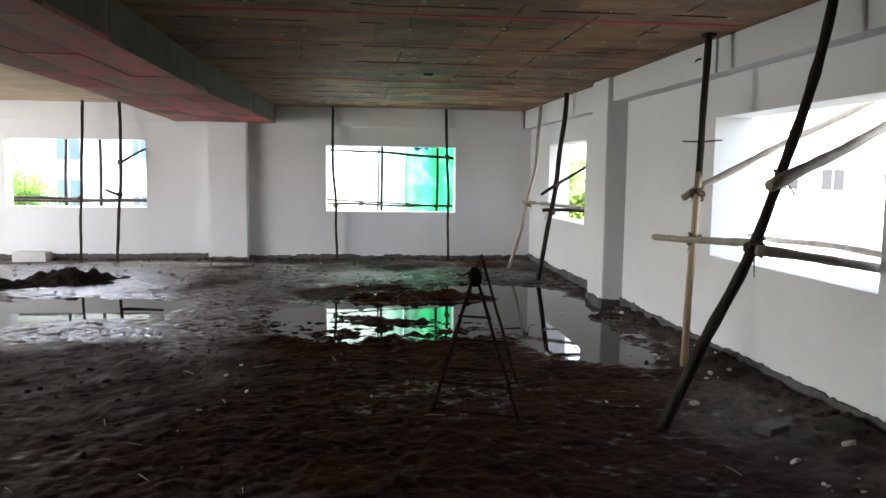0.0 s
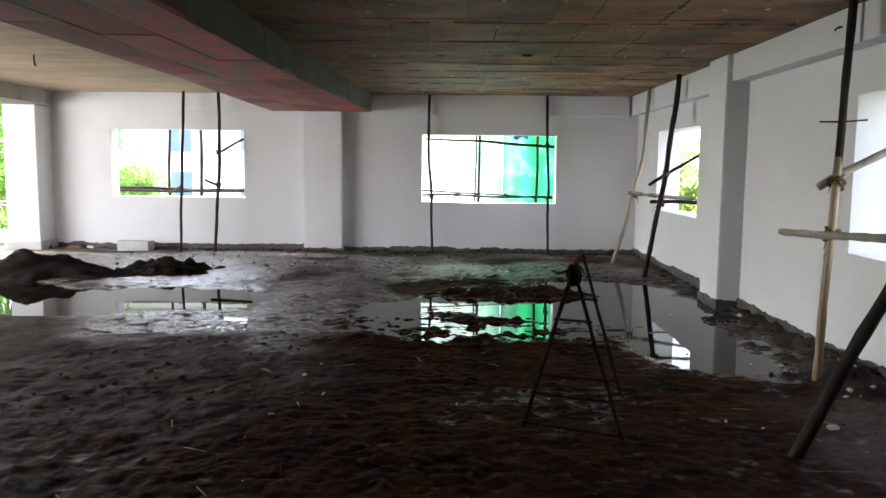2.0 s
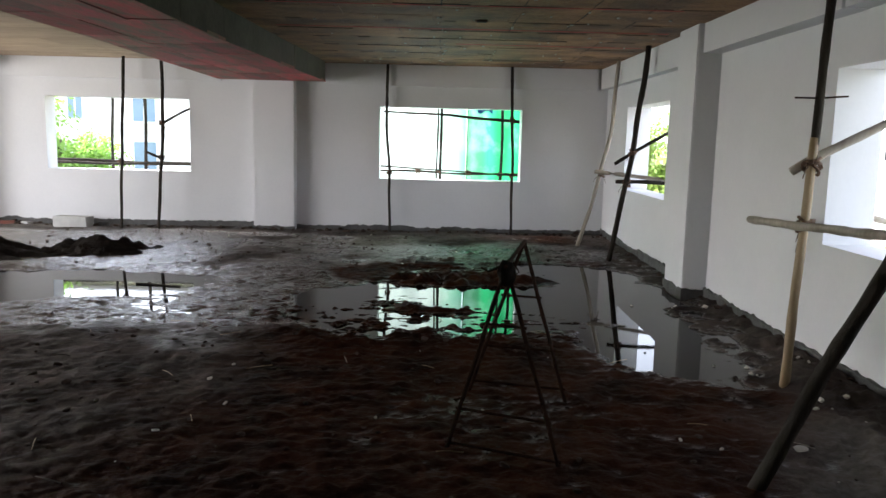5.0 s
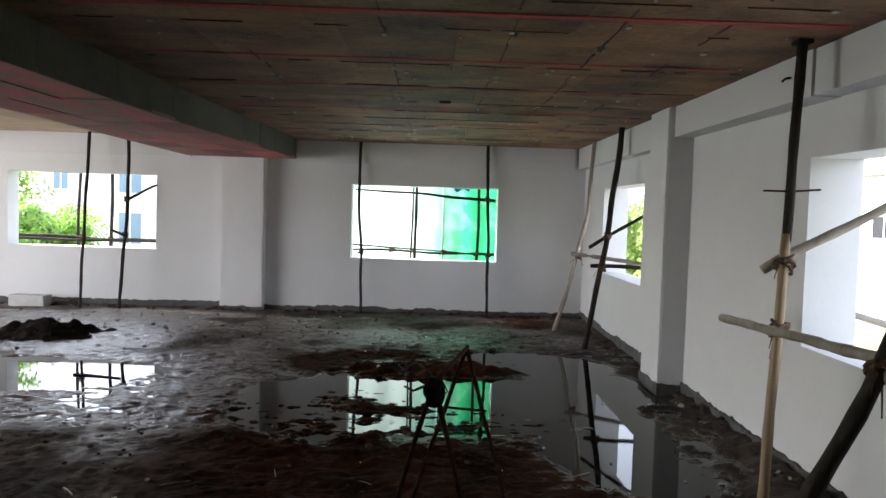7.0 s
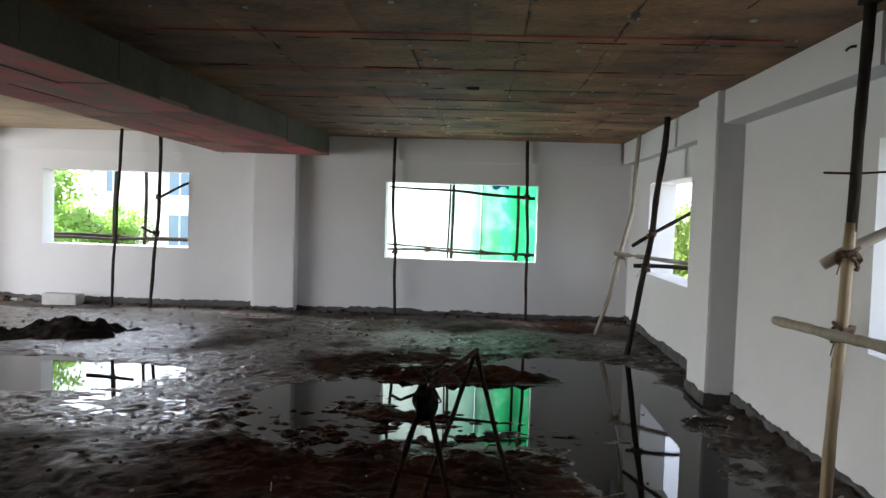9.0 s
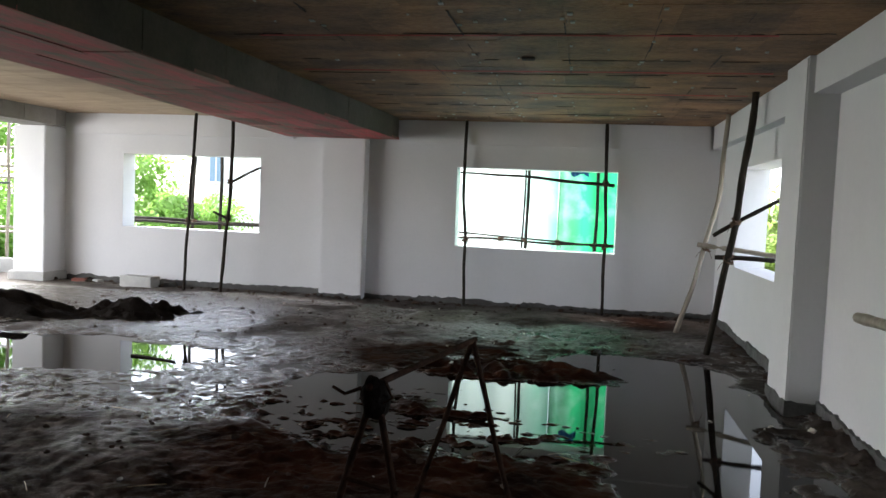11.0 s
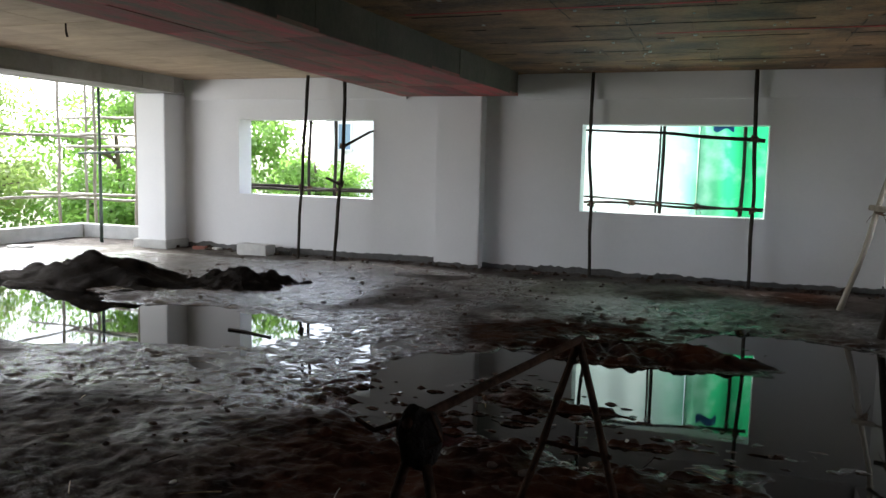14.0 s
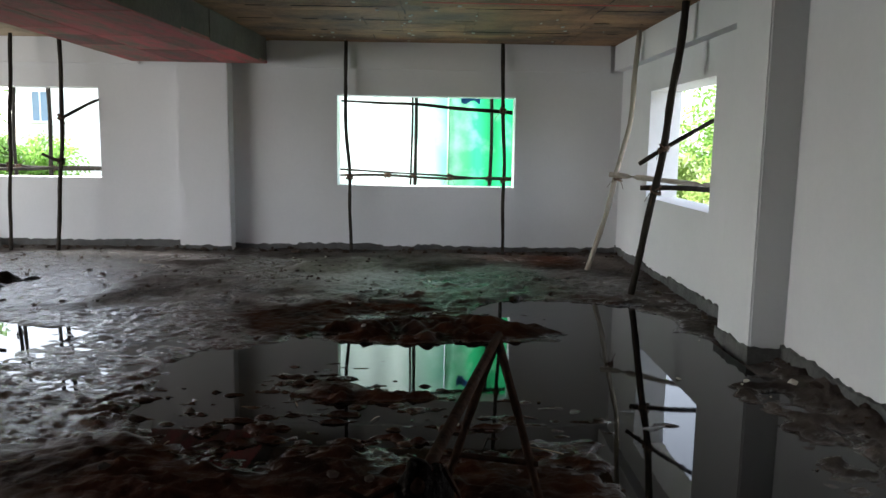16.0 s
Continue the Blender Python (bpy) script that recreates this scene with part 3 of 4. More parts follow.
RED_LINES = [(5.80, 0.075, -1.3, 2.95), (7.12, 0.04, -1.3, 2.8), (8.35, 0.03, -1.2, 2.6), (9.85, 0.05, -1.4, 2.9), (11.2, 0.04, 0.6, 2.95), (3.6, 0.05, -1.4, 2.9)]
build_floor()
build_shell()
build_ceiling()
brnd = random.Random(9)
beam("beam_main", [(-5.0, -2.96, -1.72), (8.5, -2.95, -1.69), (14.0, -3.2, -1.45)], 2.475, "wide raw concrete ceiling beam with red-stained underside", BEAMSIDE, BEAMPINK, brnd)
beam("beam_west", [(-5.0, -7.7, -7.02), (13.98, -7.7, -7.02)], 2.54, "grey raw concrete ceiling beam over the open bay", CONCRETE, CONCRETE, brnd)

# open bay with a low parapet
bm = bmesh.new()
box(bm, X0 - T, X0, 3.603, 14.55 + 0.2, -0.15, 0.27, 0.01)
structure("parapet_west", bm, BLOCK, "low grey cement parapet round the open bay", "parapet")
bm = bmesh.new()
box(bm, X0 + 0.003, -7.6, 14.55, 14.75, -0.15, 0.268, 0.01)
structure("parapet_north", bm, BLOCK, "low grey cement parapet round the open bay", "parapet")

# ---------------------------------------------------------------- poles and props


def wrap(bm, centre, r, seed, turns=4):
    """Rope wound round a crossing, uneven, with loose ends."""
    rnd = random.Random(seed)
    c = Vector(centre)
    for k in range(turns):
        tilt = Euler((rnd.uniform(-0.7, 0.7), rnd.uniform(-0.7, 0.7), 0)).to_matrix()
        ring = [c + Vector((0, 0, (k - turns / 2) * 0.014)) + tilt @ Vector((math.cos(a) * r * rnd.uniform(0.95, 1.15), math.sin(a) * r * rnd.uniform(0.95, 1.15), 0)) for a in (2 * math.pi * j / 10 for j in range(11))]
        tube(bm, ring, 0.011, sides=5, step=0.1)
    for _ in range(2):
        d = Vector((rnd.uniform(-1, 1), rnd.uniform(-1, 0.2), -rnd.uniform(0.3, 1.2))).normalized()
        p = c + d * r * 0.8
        tube(bm, [p, p + d * 0.05 + Vector((0, 0, 0.01)), p + d * 0.1 + Vector((0, 0, -0.04))], 0.005, 0.003, sides=4, step=0.03)


def prop_pole(pts, r0, r1, mat, label, seed, ties=(), wobble=0.01, nodes=0.06, name="wooden_prop"):
    """An upright or leaning pole from floor to ceiling with its rope ties."""
    root = tagged(new(name), label, "prop pole", "props under the ceiling")
    root.location = pts[0]
    base = Vector(pts[0])
    bm = bmesh.new()
    tube(bm, [Vector(p) - base for p in pts], r0, r1, wobble=wobble, seed=seed, nodes=nodes)
    part("shaft", bm, mat, root, smooth=True)
    for k, (c, r) in enumerate(ties):
        bm = bmesh.new()
        wrap(bm, Vector(c) - base, r, seed + k)
        part("rope_tie", bm, ROPE, root, "brown rope lashing")
    return root


def cross_pole(pts, r0, r1, mat, label, seed, wobble=0.006, name="bamboo_crossbar"):
    bm = bmesh.new()
    tube(bm, pts, r0, r1, wobble=wobble, seed=seed, nodes=0.08)
    return tagged(to_object(name, bm, mat, smooth=True), label, "bamboo pole", "lashed cross poles")


LOW = -0.03
dark = "thin dark crooked wooden prop from floor to ceiling"
prop_pole([(-4.72, 13.66, LOW), (-4.71, 13.77, 1.3), (-4.68, 13.88, CEIL)], 0.022, 0.026, DARKWOOD, dark, 1, [((-4.735, 13.79, 1.12), 0.045)])
prop_pole([(-4.15, 13.74, LOW), (-4.09, 13.84, 1.3), (-4.07, 13.89, 1.8), (-4.10, 13.95, CEIL)], 0.026, 0.028, DARKWOOD, dark, 2, [((-4.11, 13.86, 1.2), 0.05), ((-4.10, 13.89, 1.75), 0.045)])
prop_pole([(-0.38, 14.07, LOW), (-0.40, 14.08, 1.0), (-0.46, 14.1, 1.8), (-0.45, 14.12, CEIL)], 0.022, 0.025, GREYWOOD, "thin weathered wooden prop before a window", 3, [((-0.41, 14.08, 1.03), 0.05)])
prop_pole([(1.66, 14.06, LOW), (1.65, 14.08, 1.2), (1.62, 14.1, 2.0), (1.60, 14.12, CEIL)], 0.022, 0.027, DARKWOOD, "thin dark wooden prop before a window", 4, [((1.65, 14.08, 1.02), 0.05), ((1.62, 14.1, 1.93), 0.05)])
prop_pole([(2.54, 12.77, LOW), (2.75, 12.75, 0.72), (2.86, 12.75, 1.16), (2.985, 12.75, 1.85), (3.035, 12.74, CEIL)], 0.030, 0.030, PALEBAMBOO, "pale bamboo prop leaning from floor to wall beam", 5, [((2.855, 12.75, 1.13), 0.055)])
prop_pole([(2.71, 11.34, LOW), (2.83, 11.12, 1.0), (2.90, 11.02, 1.7), (2.95, 10.93, 2.3), (2.98, 10.92, CEIL)], 0.034, 0.036, DARKWOOD, "dark crooked wooden prop beside a window", 6, [((2.84, 11.11, 1.09), 0.055), ((2.88, 11.05, 1.47), 0.055)])
seven = prop_pole([(2.70, 6.0, LOW), (2.76, 6.05, 1.1), (2.80, 6.09, 1.65)], 0.032, 0.029, BAMBOO, "yellow bamboo prop spliced to a dark steel tube", 7, [((2.76, 6.05, 1.10), 0.065), ((2.785, 6.08, 1.48), 0.065)], wobble=0.004, nodes=0.05, name="bamboo_prop")
bm = bmesh.new()
tube(bm, [(0.095, 0.085, 1.55), (0.12, 0.105, 2.0), (0.155, 0.13, CEIL - LOW)], 0.028, 0.03, wobble=0.003, seed=3)
part("upper_tube", bm, DARKWOOD, seven, "black stained upper tube", smooth=True)
bm = bmesh.new()
tube(bm, [(-0.05, 0.09, 1.93), (0.11, 0.09, 1.93), (0.29, 0.09, 1.945)], 0.006, sides=6)
part("locking_pin", bm, RUST, seven, "thin steel pin through the prop")
bm = bmesh.new()
box(bm, 0.11, 0.20, 0.08, 0.18, CEIL - LOW - 0.03, CEIL - LOW - 0.004, 0.004)
part("head_plate", bm, DARKWOOD, seven, "dark wooden pad under the ceiling")
prop_pole([(1.88, 4.50, LOW), (2.075, 4.49, 0.4), (2.316, 4.47, 0.90), (2.43, 4.47, 1.185), (2.59, 4.47, 1.61), (2.735, 4.47, 2.03), (2.83, 4.47, 2.47), (2.89, 4.47, CEIL)],
          0.038, 0.031, GREYWOOD, "thick grey muddy pole leaning between floor and ceiling", 8, [((2.435, 4.46, 1.185), 0.07), ((2.59, 4.46, 1.61), 0.065)], wobble=0.012)

cross_pole([(2.745, 6.87, 1.045), (2.70, 6.0, 1.09), (2.49, 4.53, 1.20)], 0.028, 0.026, PALEBAMBOO, "pale split-ended bamboo lashed level between two props", 11)
cross_pole([(2.42, 4.39, 1.165), (2.80, 4.36, 1.12), (3.36, 4.45, 1.03)], 0.034, 0.03, PALEBAMBOO, "weathered bamboo running into the window opening", 12)
cross_pole([(2.70, 6.16, 1.43), (2.79, 6.15, 1.50), (3.5, 6.12, 1.87), (4.3, 6.05, 2.27)], 0.03, 0.026, PALEBAMBOO, "pale bamboo rising out through the window", 13)
cross_pole([(2.46, 4.35, 1.56), (2.59, 4.40, 1.61), (3.5, 4.8, 1.95), (4.3, 5.2, 2.22)], 0.04, 0.03, PALEBAMBOO, "weathered bamboo rising out through the window", 14)
cross_pole([(2.72, 11.19, 1.09), (2.86, 11.17, 1.10), (3.5, 11.05, 1.08), (4.2, 11.0, 1.07)], 0.026, 0.024, DARKWOOD, "dark pole lashed across a window opening", 15)
cross_pole([(2.68, 11.12, 1.32), (2.88, 11.11, 1.46), (3.5, 11.05, 1.83), (4.1, 11.05, 2.15)], 0.022, 0.02, DARKWOOD, "thin dark pole rising through a window", 16)
cross_pole([(2.75, 12.69, 1.16), (2.86, 12.69, 1.15), (3.5, 11.9, 1.10), (4.2, 11.3, 1.06)], 0.03, 0.028, PALEBAMBOO, "pale bamboo lashed to a prop by the window", 17)
cross_pole([(-0.52, 14.145, 2.02), (0.4, 14.15, 1.99), (1.75, 14.155, 1.90)], 0.014, 0.027, DARKWOOD, "dark pole lashed level across the window top", 18)
cross_pole([(-4.32, 13.80, 1.27), (-4.12, 13.815, 1.19), (-4.05, 13.82, 1.17)], 0.018, 0.022, DARKWOOD, "short dark stub lashed to a prop", 19)
cross_pole([(-4.12, 13.94, 1.73), (-3.7, 14.25, 2.02), (-3.55, 14.6, 2.1)], 0.02, 0.018, DARKWOOD, "thin pole rising out through the window", 20)


def trestle():
    """Two rusted A-frames of bar joined by a ridge bar, mud and rag at one head."""
    root = tagged(new("steel_trestle"), "rusted steel bar trestle standing in the mud", "trestle")
    root.location = (0.745, 4.905, 0)
    o = Vector((0.72, 4.87, 0))
    a, b = Vector((0.72, 4.87, 0.975)), Vector((0.90, 5.70, 0.985))
    legs = [(a, Vector((0.43, 4.86, LOW))), (a, Vector((1.0, 4.62, LOW))), (b, Vector((0.58, 5.78, LOW))), (b, Vector((1.19, 5.62, LOW)))]
    for k, (p, q) in enumerate(legs):
        bm = bmesh.new()
        tube(bm, [p - o, p.lerp(q, 0.5) - o, q - o], 0.0115, wobble=0.002, seed=k, nodes=0.1, step=0.05)
        part("leg", bm, RUST, root, smooth=True)
    bm = bmesh.new()
    tube(bm, [a - o + Vector((-0.01, -0.05, 0)), b - o + Vector((0.005, 0.03, 0.0))], 0.0115, seed=9)
    part("ridge_bar", bm, RUST, root, smooth=True)
    for k, (i, j, f) in enumerate(((0, 1, 0.30), (0, 1, 0.74), (2, 3, 0.33), (2, 3, 0.65), (2, 3, 0.88), (0, 1, 0.92))):
        p, q = legs[i][0].lerp(legs[i][1], f), legs[j][0].lerp(legs[j][1], f)
        d = (q - p).normalized() * 0.02
        bm = bmesh.new()
        tube(bm, [p - d - o, q + d - o], 0.008, sides=6)
        part("rung", bm, RUST, root)
    bm = bmesh.new()
    rag = bmesh.ops.create_icosphere(bm, subdivisions=4, radius=1)
    rnd = random.Random(77)
    folds = [(Vector((rnd.gauss(0, 1), rnd.gauss(0, 1), rnd.gauss(0, 0.6))), rnd.uniform(0, 6.28)) for _ in range(9)]
    for v in rag["verts"]:
        bulge = 1 + 0.05 * sum(math.sin(2.6 * v.co.dot(d) + ph) for d, ph in folds[:4]) + 0.03 * sum(math.sin(7 * v.co.dot(d) + ph) for d, ph in folds[4:])
        v.co = Vector((v.co.x * 0.046 * bulge, v.co.y * 0.05 * bulge, v.co.z * 0.068 * bulge - 0.04)) + a - o
    part("rag_binding", bm, SAND, root, "dark muddy rope and rag binding", smooth=True)
    bm = bmesh.new()
    p = a - o
    tube(bm, [p + Vector((-0.04, -0.02, -0.01)), p + Vector((-0.09, -0.03, -0.03)), p + Vector((-0.13, -0.03, -0.01))], 0.007, 0.005, sides=5, step=0.03)
    part("wire_end", bm, RUST, root, "bent wire end")
    bm = bmesh.new()
    tube(bm, [p + Vector((0.03, -0.02, 0.02)), p + Vector((0.06, -0.03, -0.03)), p + Vector((0.03, -0.03, -0.05))], 0.005, 0.004, sides=5, step=0.03)
    part("wire_end", bm, RUST, root, "bent wire end")


trestle()

# steel prop in the open bay
prop = tagged(new("steel_prop"), "dark steel prop standing in the open bay", "prop pole")
prop.location = (-8.80, 14.0, LOW)
bm = bmesh.new()
tube(bm, [(0, 0, 0), (0, 0, 1.6)], 0.03, step=0.4)
part("outer_tube", bm, STEEL, prop, smooth=True)
bm = bmesh.new()
tube(bm, [(0, 0, 1.5), (0, 0, CEIL - LOW)], 0.024, step=0.4)
part("inner_tube", bm, STEEL, prop, smooth=True)
bm = bmesh.new()
tube(bm, [(-0.42, -0.04, 1.58), (0.75, -0.04, 1.62)], 0.02, step=0.4)
part("cross_bar", bm, STEEL, prop)
bm = bmesh.new()
box(bm, -0.08, 0.08, -0.08, 0.08, 0, 0.035)
part("foot_plate", bm, STEEL, prop)

# bits of steel left in the concrete
bm = bmesh.new()
tube(bm, [(-4.87, 9.5, CEIL + 0.01), (-4.87, 9.5, CEIL - 0.07), (-4.86, 9.51, CEIL - 0.13)], 0.008, 0.011, sides=6, wobble=0.004, seed=2, step=0.04)
tagged(to_object("hanging_bar", bm, RUST), "rusty bar end hanging from the raw ceiling", "steel bar")
bm = bmesh.new()
tube(bm, [(3.04, 6.64, 2.66), (2.99, 6.64, 2.66), (2.97, 6.63, 2.63)], 0.008, sides=6, step=0.02)
tagged(to_object("wall_hook", bm, RUST), "small rusty hook in the wall beam", "hook")
bm = bmesh.new()
box(bm, 0.76, 0.87, 9.17, 9.25, CEIL - 0.02, CEIL + 0.004, 0.006)
tagged(to_object("fan_hook_box", bm, JOINT), "dark round fan box cast into the ceiling", "ceiling box")


def sticks(count, area, seed):
    """Straws and splinters lying on the mud."""
    rnd = random.Random(seed)
    for _ in range(count):
        x, y, a, ln = rnd.uniform(*area[:2]), rnd.uniform(*area[2:]), rnd.uniform(0, 6.28), rnd.uniform(0.05, 0.2)
        z = max(float(ground_height(np.array([x]), np.array([y]))[0]), 0.0) + 0.006
        bm = bmesh.new()
        d = Vector((math.cos(a), math.sin(a), 0)) * ln / 2
        tube(bm, [-d, Vector((0, 0, 0.006)), d], 0.003, 0.002, sides=5, step=0.05)
        ob = tagged(to_object("straw", bm, rnd.choice((PALEBAMBOO, DARKWOOD, BAMBOO))), "thin splinter of bamboo lying on the mud", "splinter", "splinters on the floor")
        ob.location = (x, y, z)


sticks(40, (-2.5, 2.4, 3.6, 8.0), 3)
bm = bmesh.new()
tube(bm, [(-2.75, 9.15, 0.008), (-2.5, 9.12, 0.012), (-2.25, 9.05, 0.006)], 0.011, 0.008, sides=7, wobble=0.012, seed=3)
tagged(to_object("wood_stick", bm, DARKWOOD), "dark stick lying in the puddle", "stick")
bm = bmesh.new()
tube(bm, [(0.15, 10.75, 0.04), (0.5, 10.6, 0.06), (0.75, 10.62, 0.05)], 0.02, 0.012, sides=7, wobble=0.01, seed=4)
tagged(to_object("wood_stick", bm, DARKWOOD), "dark stick lying on the mud bank", "stick")

# ---------------------------------------------------------------- piles, blocks, rubble


def pile(name, cx, cy, rx, ry, h, seed, label, turn=0.0, peaks=3):
    """A heap of wet sand with slumped flanks."""
    n = 90
    xs, ys = np.meshgrid(np.linspace(-1.25, 1.25, n), np.linspace(-1.25, 1.25, n))
    r = np.sqrt(xs ** 2 + ys ** 2) + fbm(xs, ys, 1.4, seed) * 0.4
    z = np.clip(1 - r, 0, 1) ** 1.15 * 1.15
    rnd = random.Random(seed)
    for _ in range(peaks):
        px, py = rnd.uniform(-0.6, 0.6), rnd.uniform(-0.4, 0.4)
        z = np.maximum(z, np.clip(1 - np.sqrt(((xs - px) / 0.5) ** 2 + ((ys - py) / 0.55) ** 2), 0, 1) * rnd.uniform(0.4, 0.8))
    z = z * h + fbm(xs, ys, 6, seed + 3, 5) * 0.2 * h ** 0.5 * (z > 0.02) - 0.03
    c, s = math.cos(radians(turn)), math.sin(radians(turn))
    x, y = xs * rx, ys * ry
    verts = np.stack([(x * c - y * s).ravel(), (x * s + y * c).ravel(), z.ravel()], 1)
    idx = np.arange(n * n).reshape(n, n)
    faces = np.stack([idx[:-1, :-1], idx[:-1, 1:], idx[1:, 1:], idx[1:, :-1]], -1).reshape(-1, 4)
    keep = (z.ravel()[faces] > -0.028).any(1)
    me = bpy.data.meshes.new(name)
    me.from_pydata(verts.tolist(), [], faces[keep].tolist())
    me.materials.append(SAND)
    me.polygons.foreach_set("use_smooth", [True] * len(me.polygons))
    ob = tagged(new(name, me), label, "sand heap", "sand heaps")
    ob.location = (cx, cy, 0)


pile("sand_heap", -5.75, 10.75, 1.75, 0.85, 0.36, 61, "large dark heap of wet sand on the floor", 8)
pile("sand_heap", -4.0, 11.25, 0.85, 0.55, 0.24, 67, "low dark heap of wet sand on the floor", 10)


def block(name, x, y, sx, sy, sz, turn, mat, label, category, z=-0.005):
    bm = bmesh.new()
    box(bm, -sx / 2, sx / 2, -sy / 2, sy / 2, 0, sz, 0.008)
    rnd = random.Random(int(x * 100))
    for v in bm.verts:
        v.co += Vector((rnd.uniform(-1, 1), rnd.uniform(-1, 1), rnd.uniform(-1, 0.3))) * 0.004
    ob = tagged(to_object(name, bm, mat), label, category)
    ob.matrix_world = pose(x, y, z, 0, 0, turn)


block("concrete_block", -5.58, 13.85, 0.58, 0.24, 0.2, -6, BLOCK, "pale aerated concrete block by the wall", "block")
block("brick", -6.72, 13.95, 0.22, 0.11, 0.09, 20, BRICKRED, "broken red brick by the wall", "brick")
block("brick", -6.45, 14.05, 0.2, 0.1, 0.07, -30, BLOCK, "grey mortar lump by the wall", "rubble")
block("brick", -5.17, 14.02, 0.2, 0.12, 0.1, 12, CEMENT, "dark mortar lump by the wall", "rubble")
block("brick", -9.2, 12.7, 0.35, 0.2, 0.07, 15, BLOCK, "flat broken block near the parapet", "rubble")
block("brick", 2.55, 4.35, 0.2, 0.14, 0.08, 25, CEMENT, "dark broken brick in the mud", "rubble")


def scatter(name, count, area, size, mat, seed, label, flat=0.6):
    """Loose lumps strewn over the ground, each half sunk."""
    rnd = random.Random(seed)
    bm = bmesh.new()
    for _ in range(count):
        x, y = rnd.uniform(*area[:2]), rnd.uniform(*area[2:])
        s = size * rnd.choice((0.4, 0.5, 0.6, 0.8, 1.0, 1.4))
        z = float(ground_height(np.array([x]), np.array([y]))[0])
        if z < -0.004 and rnd.random() < 0.85:
            continue
        z = max(z, 0)
        m = Matrix.Translation((x, y, z + s * 0.15)) @ Euler((rnd.uniform(-0.4, 0.4), rnd.uniform(-0.4, 0.4), rnd.uniform(0, 6))).to_matrix().to_4x4() @ Matrix.Diagonal((s * rnd.uniform(0.7, 1.6), s, s * flat, 1))
        r = bmesh.ops.create_icosphere(bm, subdivisions=1, radius=0.5, matrix=m)
        for v in r["verts"]:
            v.co += Vector((rnd.uniform(-1, 1), rnd.uniform(-1, 1), rnd.uniform(-1, 1))) * s * 0.12
    tagged(to_object(name, bm, mat), label, "rubble", kind="stuff")


scatter("mud_clods", 420, (-3, 2.6, 3.2, 8.2), 0.035, CLOD, 5, "small dark mud clods strewn over the floor")
scatter("mud_clods", 300, (-5.5, 0.5, 10.2, 13.6), 0.032, CLOD, 6, "dark mud lumps around the sand heaps")
scatter("plaster_chips", 60, (-3, 3.0, 3.5, 13.5), 0.026, PALECHIP, 7, "pale plaster chips on the mud")
scatter("wall_rubble", 90, (2.98, 3.2, 3.2, 14.1), 0.05, CLOD, 8, "mortar droppings along the wall's foot")
scatter("wall_rubble", 120, (-7.2, 3.0, 13.85, 14.2), 0.07, CLOD, 9, "mortar droppings along the wall's foot")
scatter("plaster_chips", 30, (2.3, 3.15, 3.2, 9.0), 0.045, PALECHIP, 10, "pale plaster chips by the wall")

# ---------------------------------------------------------------- outside
bm = bmesh.new()
bmesh.ops.create_grid(bm, x_segments=40, y_segments=40, size=400)
g = structure("ground", bm, GROUND, "grass and bare earth around the building", "ground")
g.location.z = -3.4


def scaffold(poles, group, mat=PALEBAMBOO):
    for k, (p, q, r) in enumerate(poles):
        bm = bmesh.new()
        tube(bm, [p, Vector(p).lerp(Vector(q), 0.5), q], r, r * 0.9, sides=7, wobble=0.012, seed=k + 40, nodes=0.08, step=0.2)
        tagged(to_object("scaffold_pole", bm, mat, smooth=True), "weathered bamboo scaffold pole outside the wall", "scaffold pole", group)


G = -3.4
far = 14.85
BOUNCEYARD = material("pale bounce surface", (0.52, 0.50, 0.46), 0.85, second=(0.38, 0.36, 0.32), scale=0.5, fine=9, bump=0.2)
# unseen pale slab, added to throw daylight up through the east windows
bm = bmesh.new()
box(bm, 3.7, 11.3, -14, 14.0, G - 0.1, G + 0.05)
structure("pavement", bm, BOUNCEYARD, "unseen pale yard added to bounce daylight in at the windows", "pavement")
scaffold([((0.42, far, G), (0.48, far, 5), 0.026), ((0.30, far + 0.1, G), (0.46, far + 0.1, 5), 0.016), ((1.55, far, G), (1.5, far, 5), 0.026),
          ((-2.2, far + 0.04, 1.02), (3.2, far + 0.04, 0.98), 0.02), ((-0.7, far - 0.04, 1.10), (2.2, far - 0.04, 0.96), 0.015),
          ((-7.3, far + 0.04, 1.10), (-2.8, far + 0.04, 1.02), 0.03), ((-7.0, far - 0.05, 1.02), (-3, far - 0.05, 1.07), 0.026),
          ((-4.75, far, G), (-4.7, far, 5), 0.03), ((-3.6, far + 0.1, G), (-3.65, far + 0.1, 5), 0.028), ((-5.6, far + 0.6, G), (-5.5, far + 0.6, 5), 0.028)], "bamboo scaffold by the far wall", GREYWOOD)
for k, (x, z) in enumerate(((0.05, 1.03), (0.43, 1.03), (0.95, 1.02), (1.5, 1.0), (-5.2, 1.06), (-4.72, 1.06), (-3.63, 1.05))):
    bm = bmesh.new()
    wrap(bm, (x, far, z), 0.045, 300 + k)
    tagged(to_object("rope_lashing", bm, ROPE), "coir rope lashing round crossed scaffold poles", "rope", "lashings on the scaffold")
scaffold([((3.95, 10.2, G), (3.95, 10.2, 5), 0.035), ((3.9, 11.6, G), (3.98, 11.6, 5), 0.035), ((3.95, 3.0, 1.05), (3.95, 13.6, 1.0), 0.03), ((3.95, 4.9, G), (3.9, 4.9, 5), 0.04),
          ((4.02, 5.1, G), (4.04, 5.1, 5), 0.035), ((3.95, 7.5, G), (3.95, 7.5, 5), 0.035)], "bamboo scaffold by the side wall")
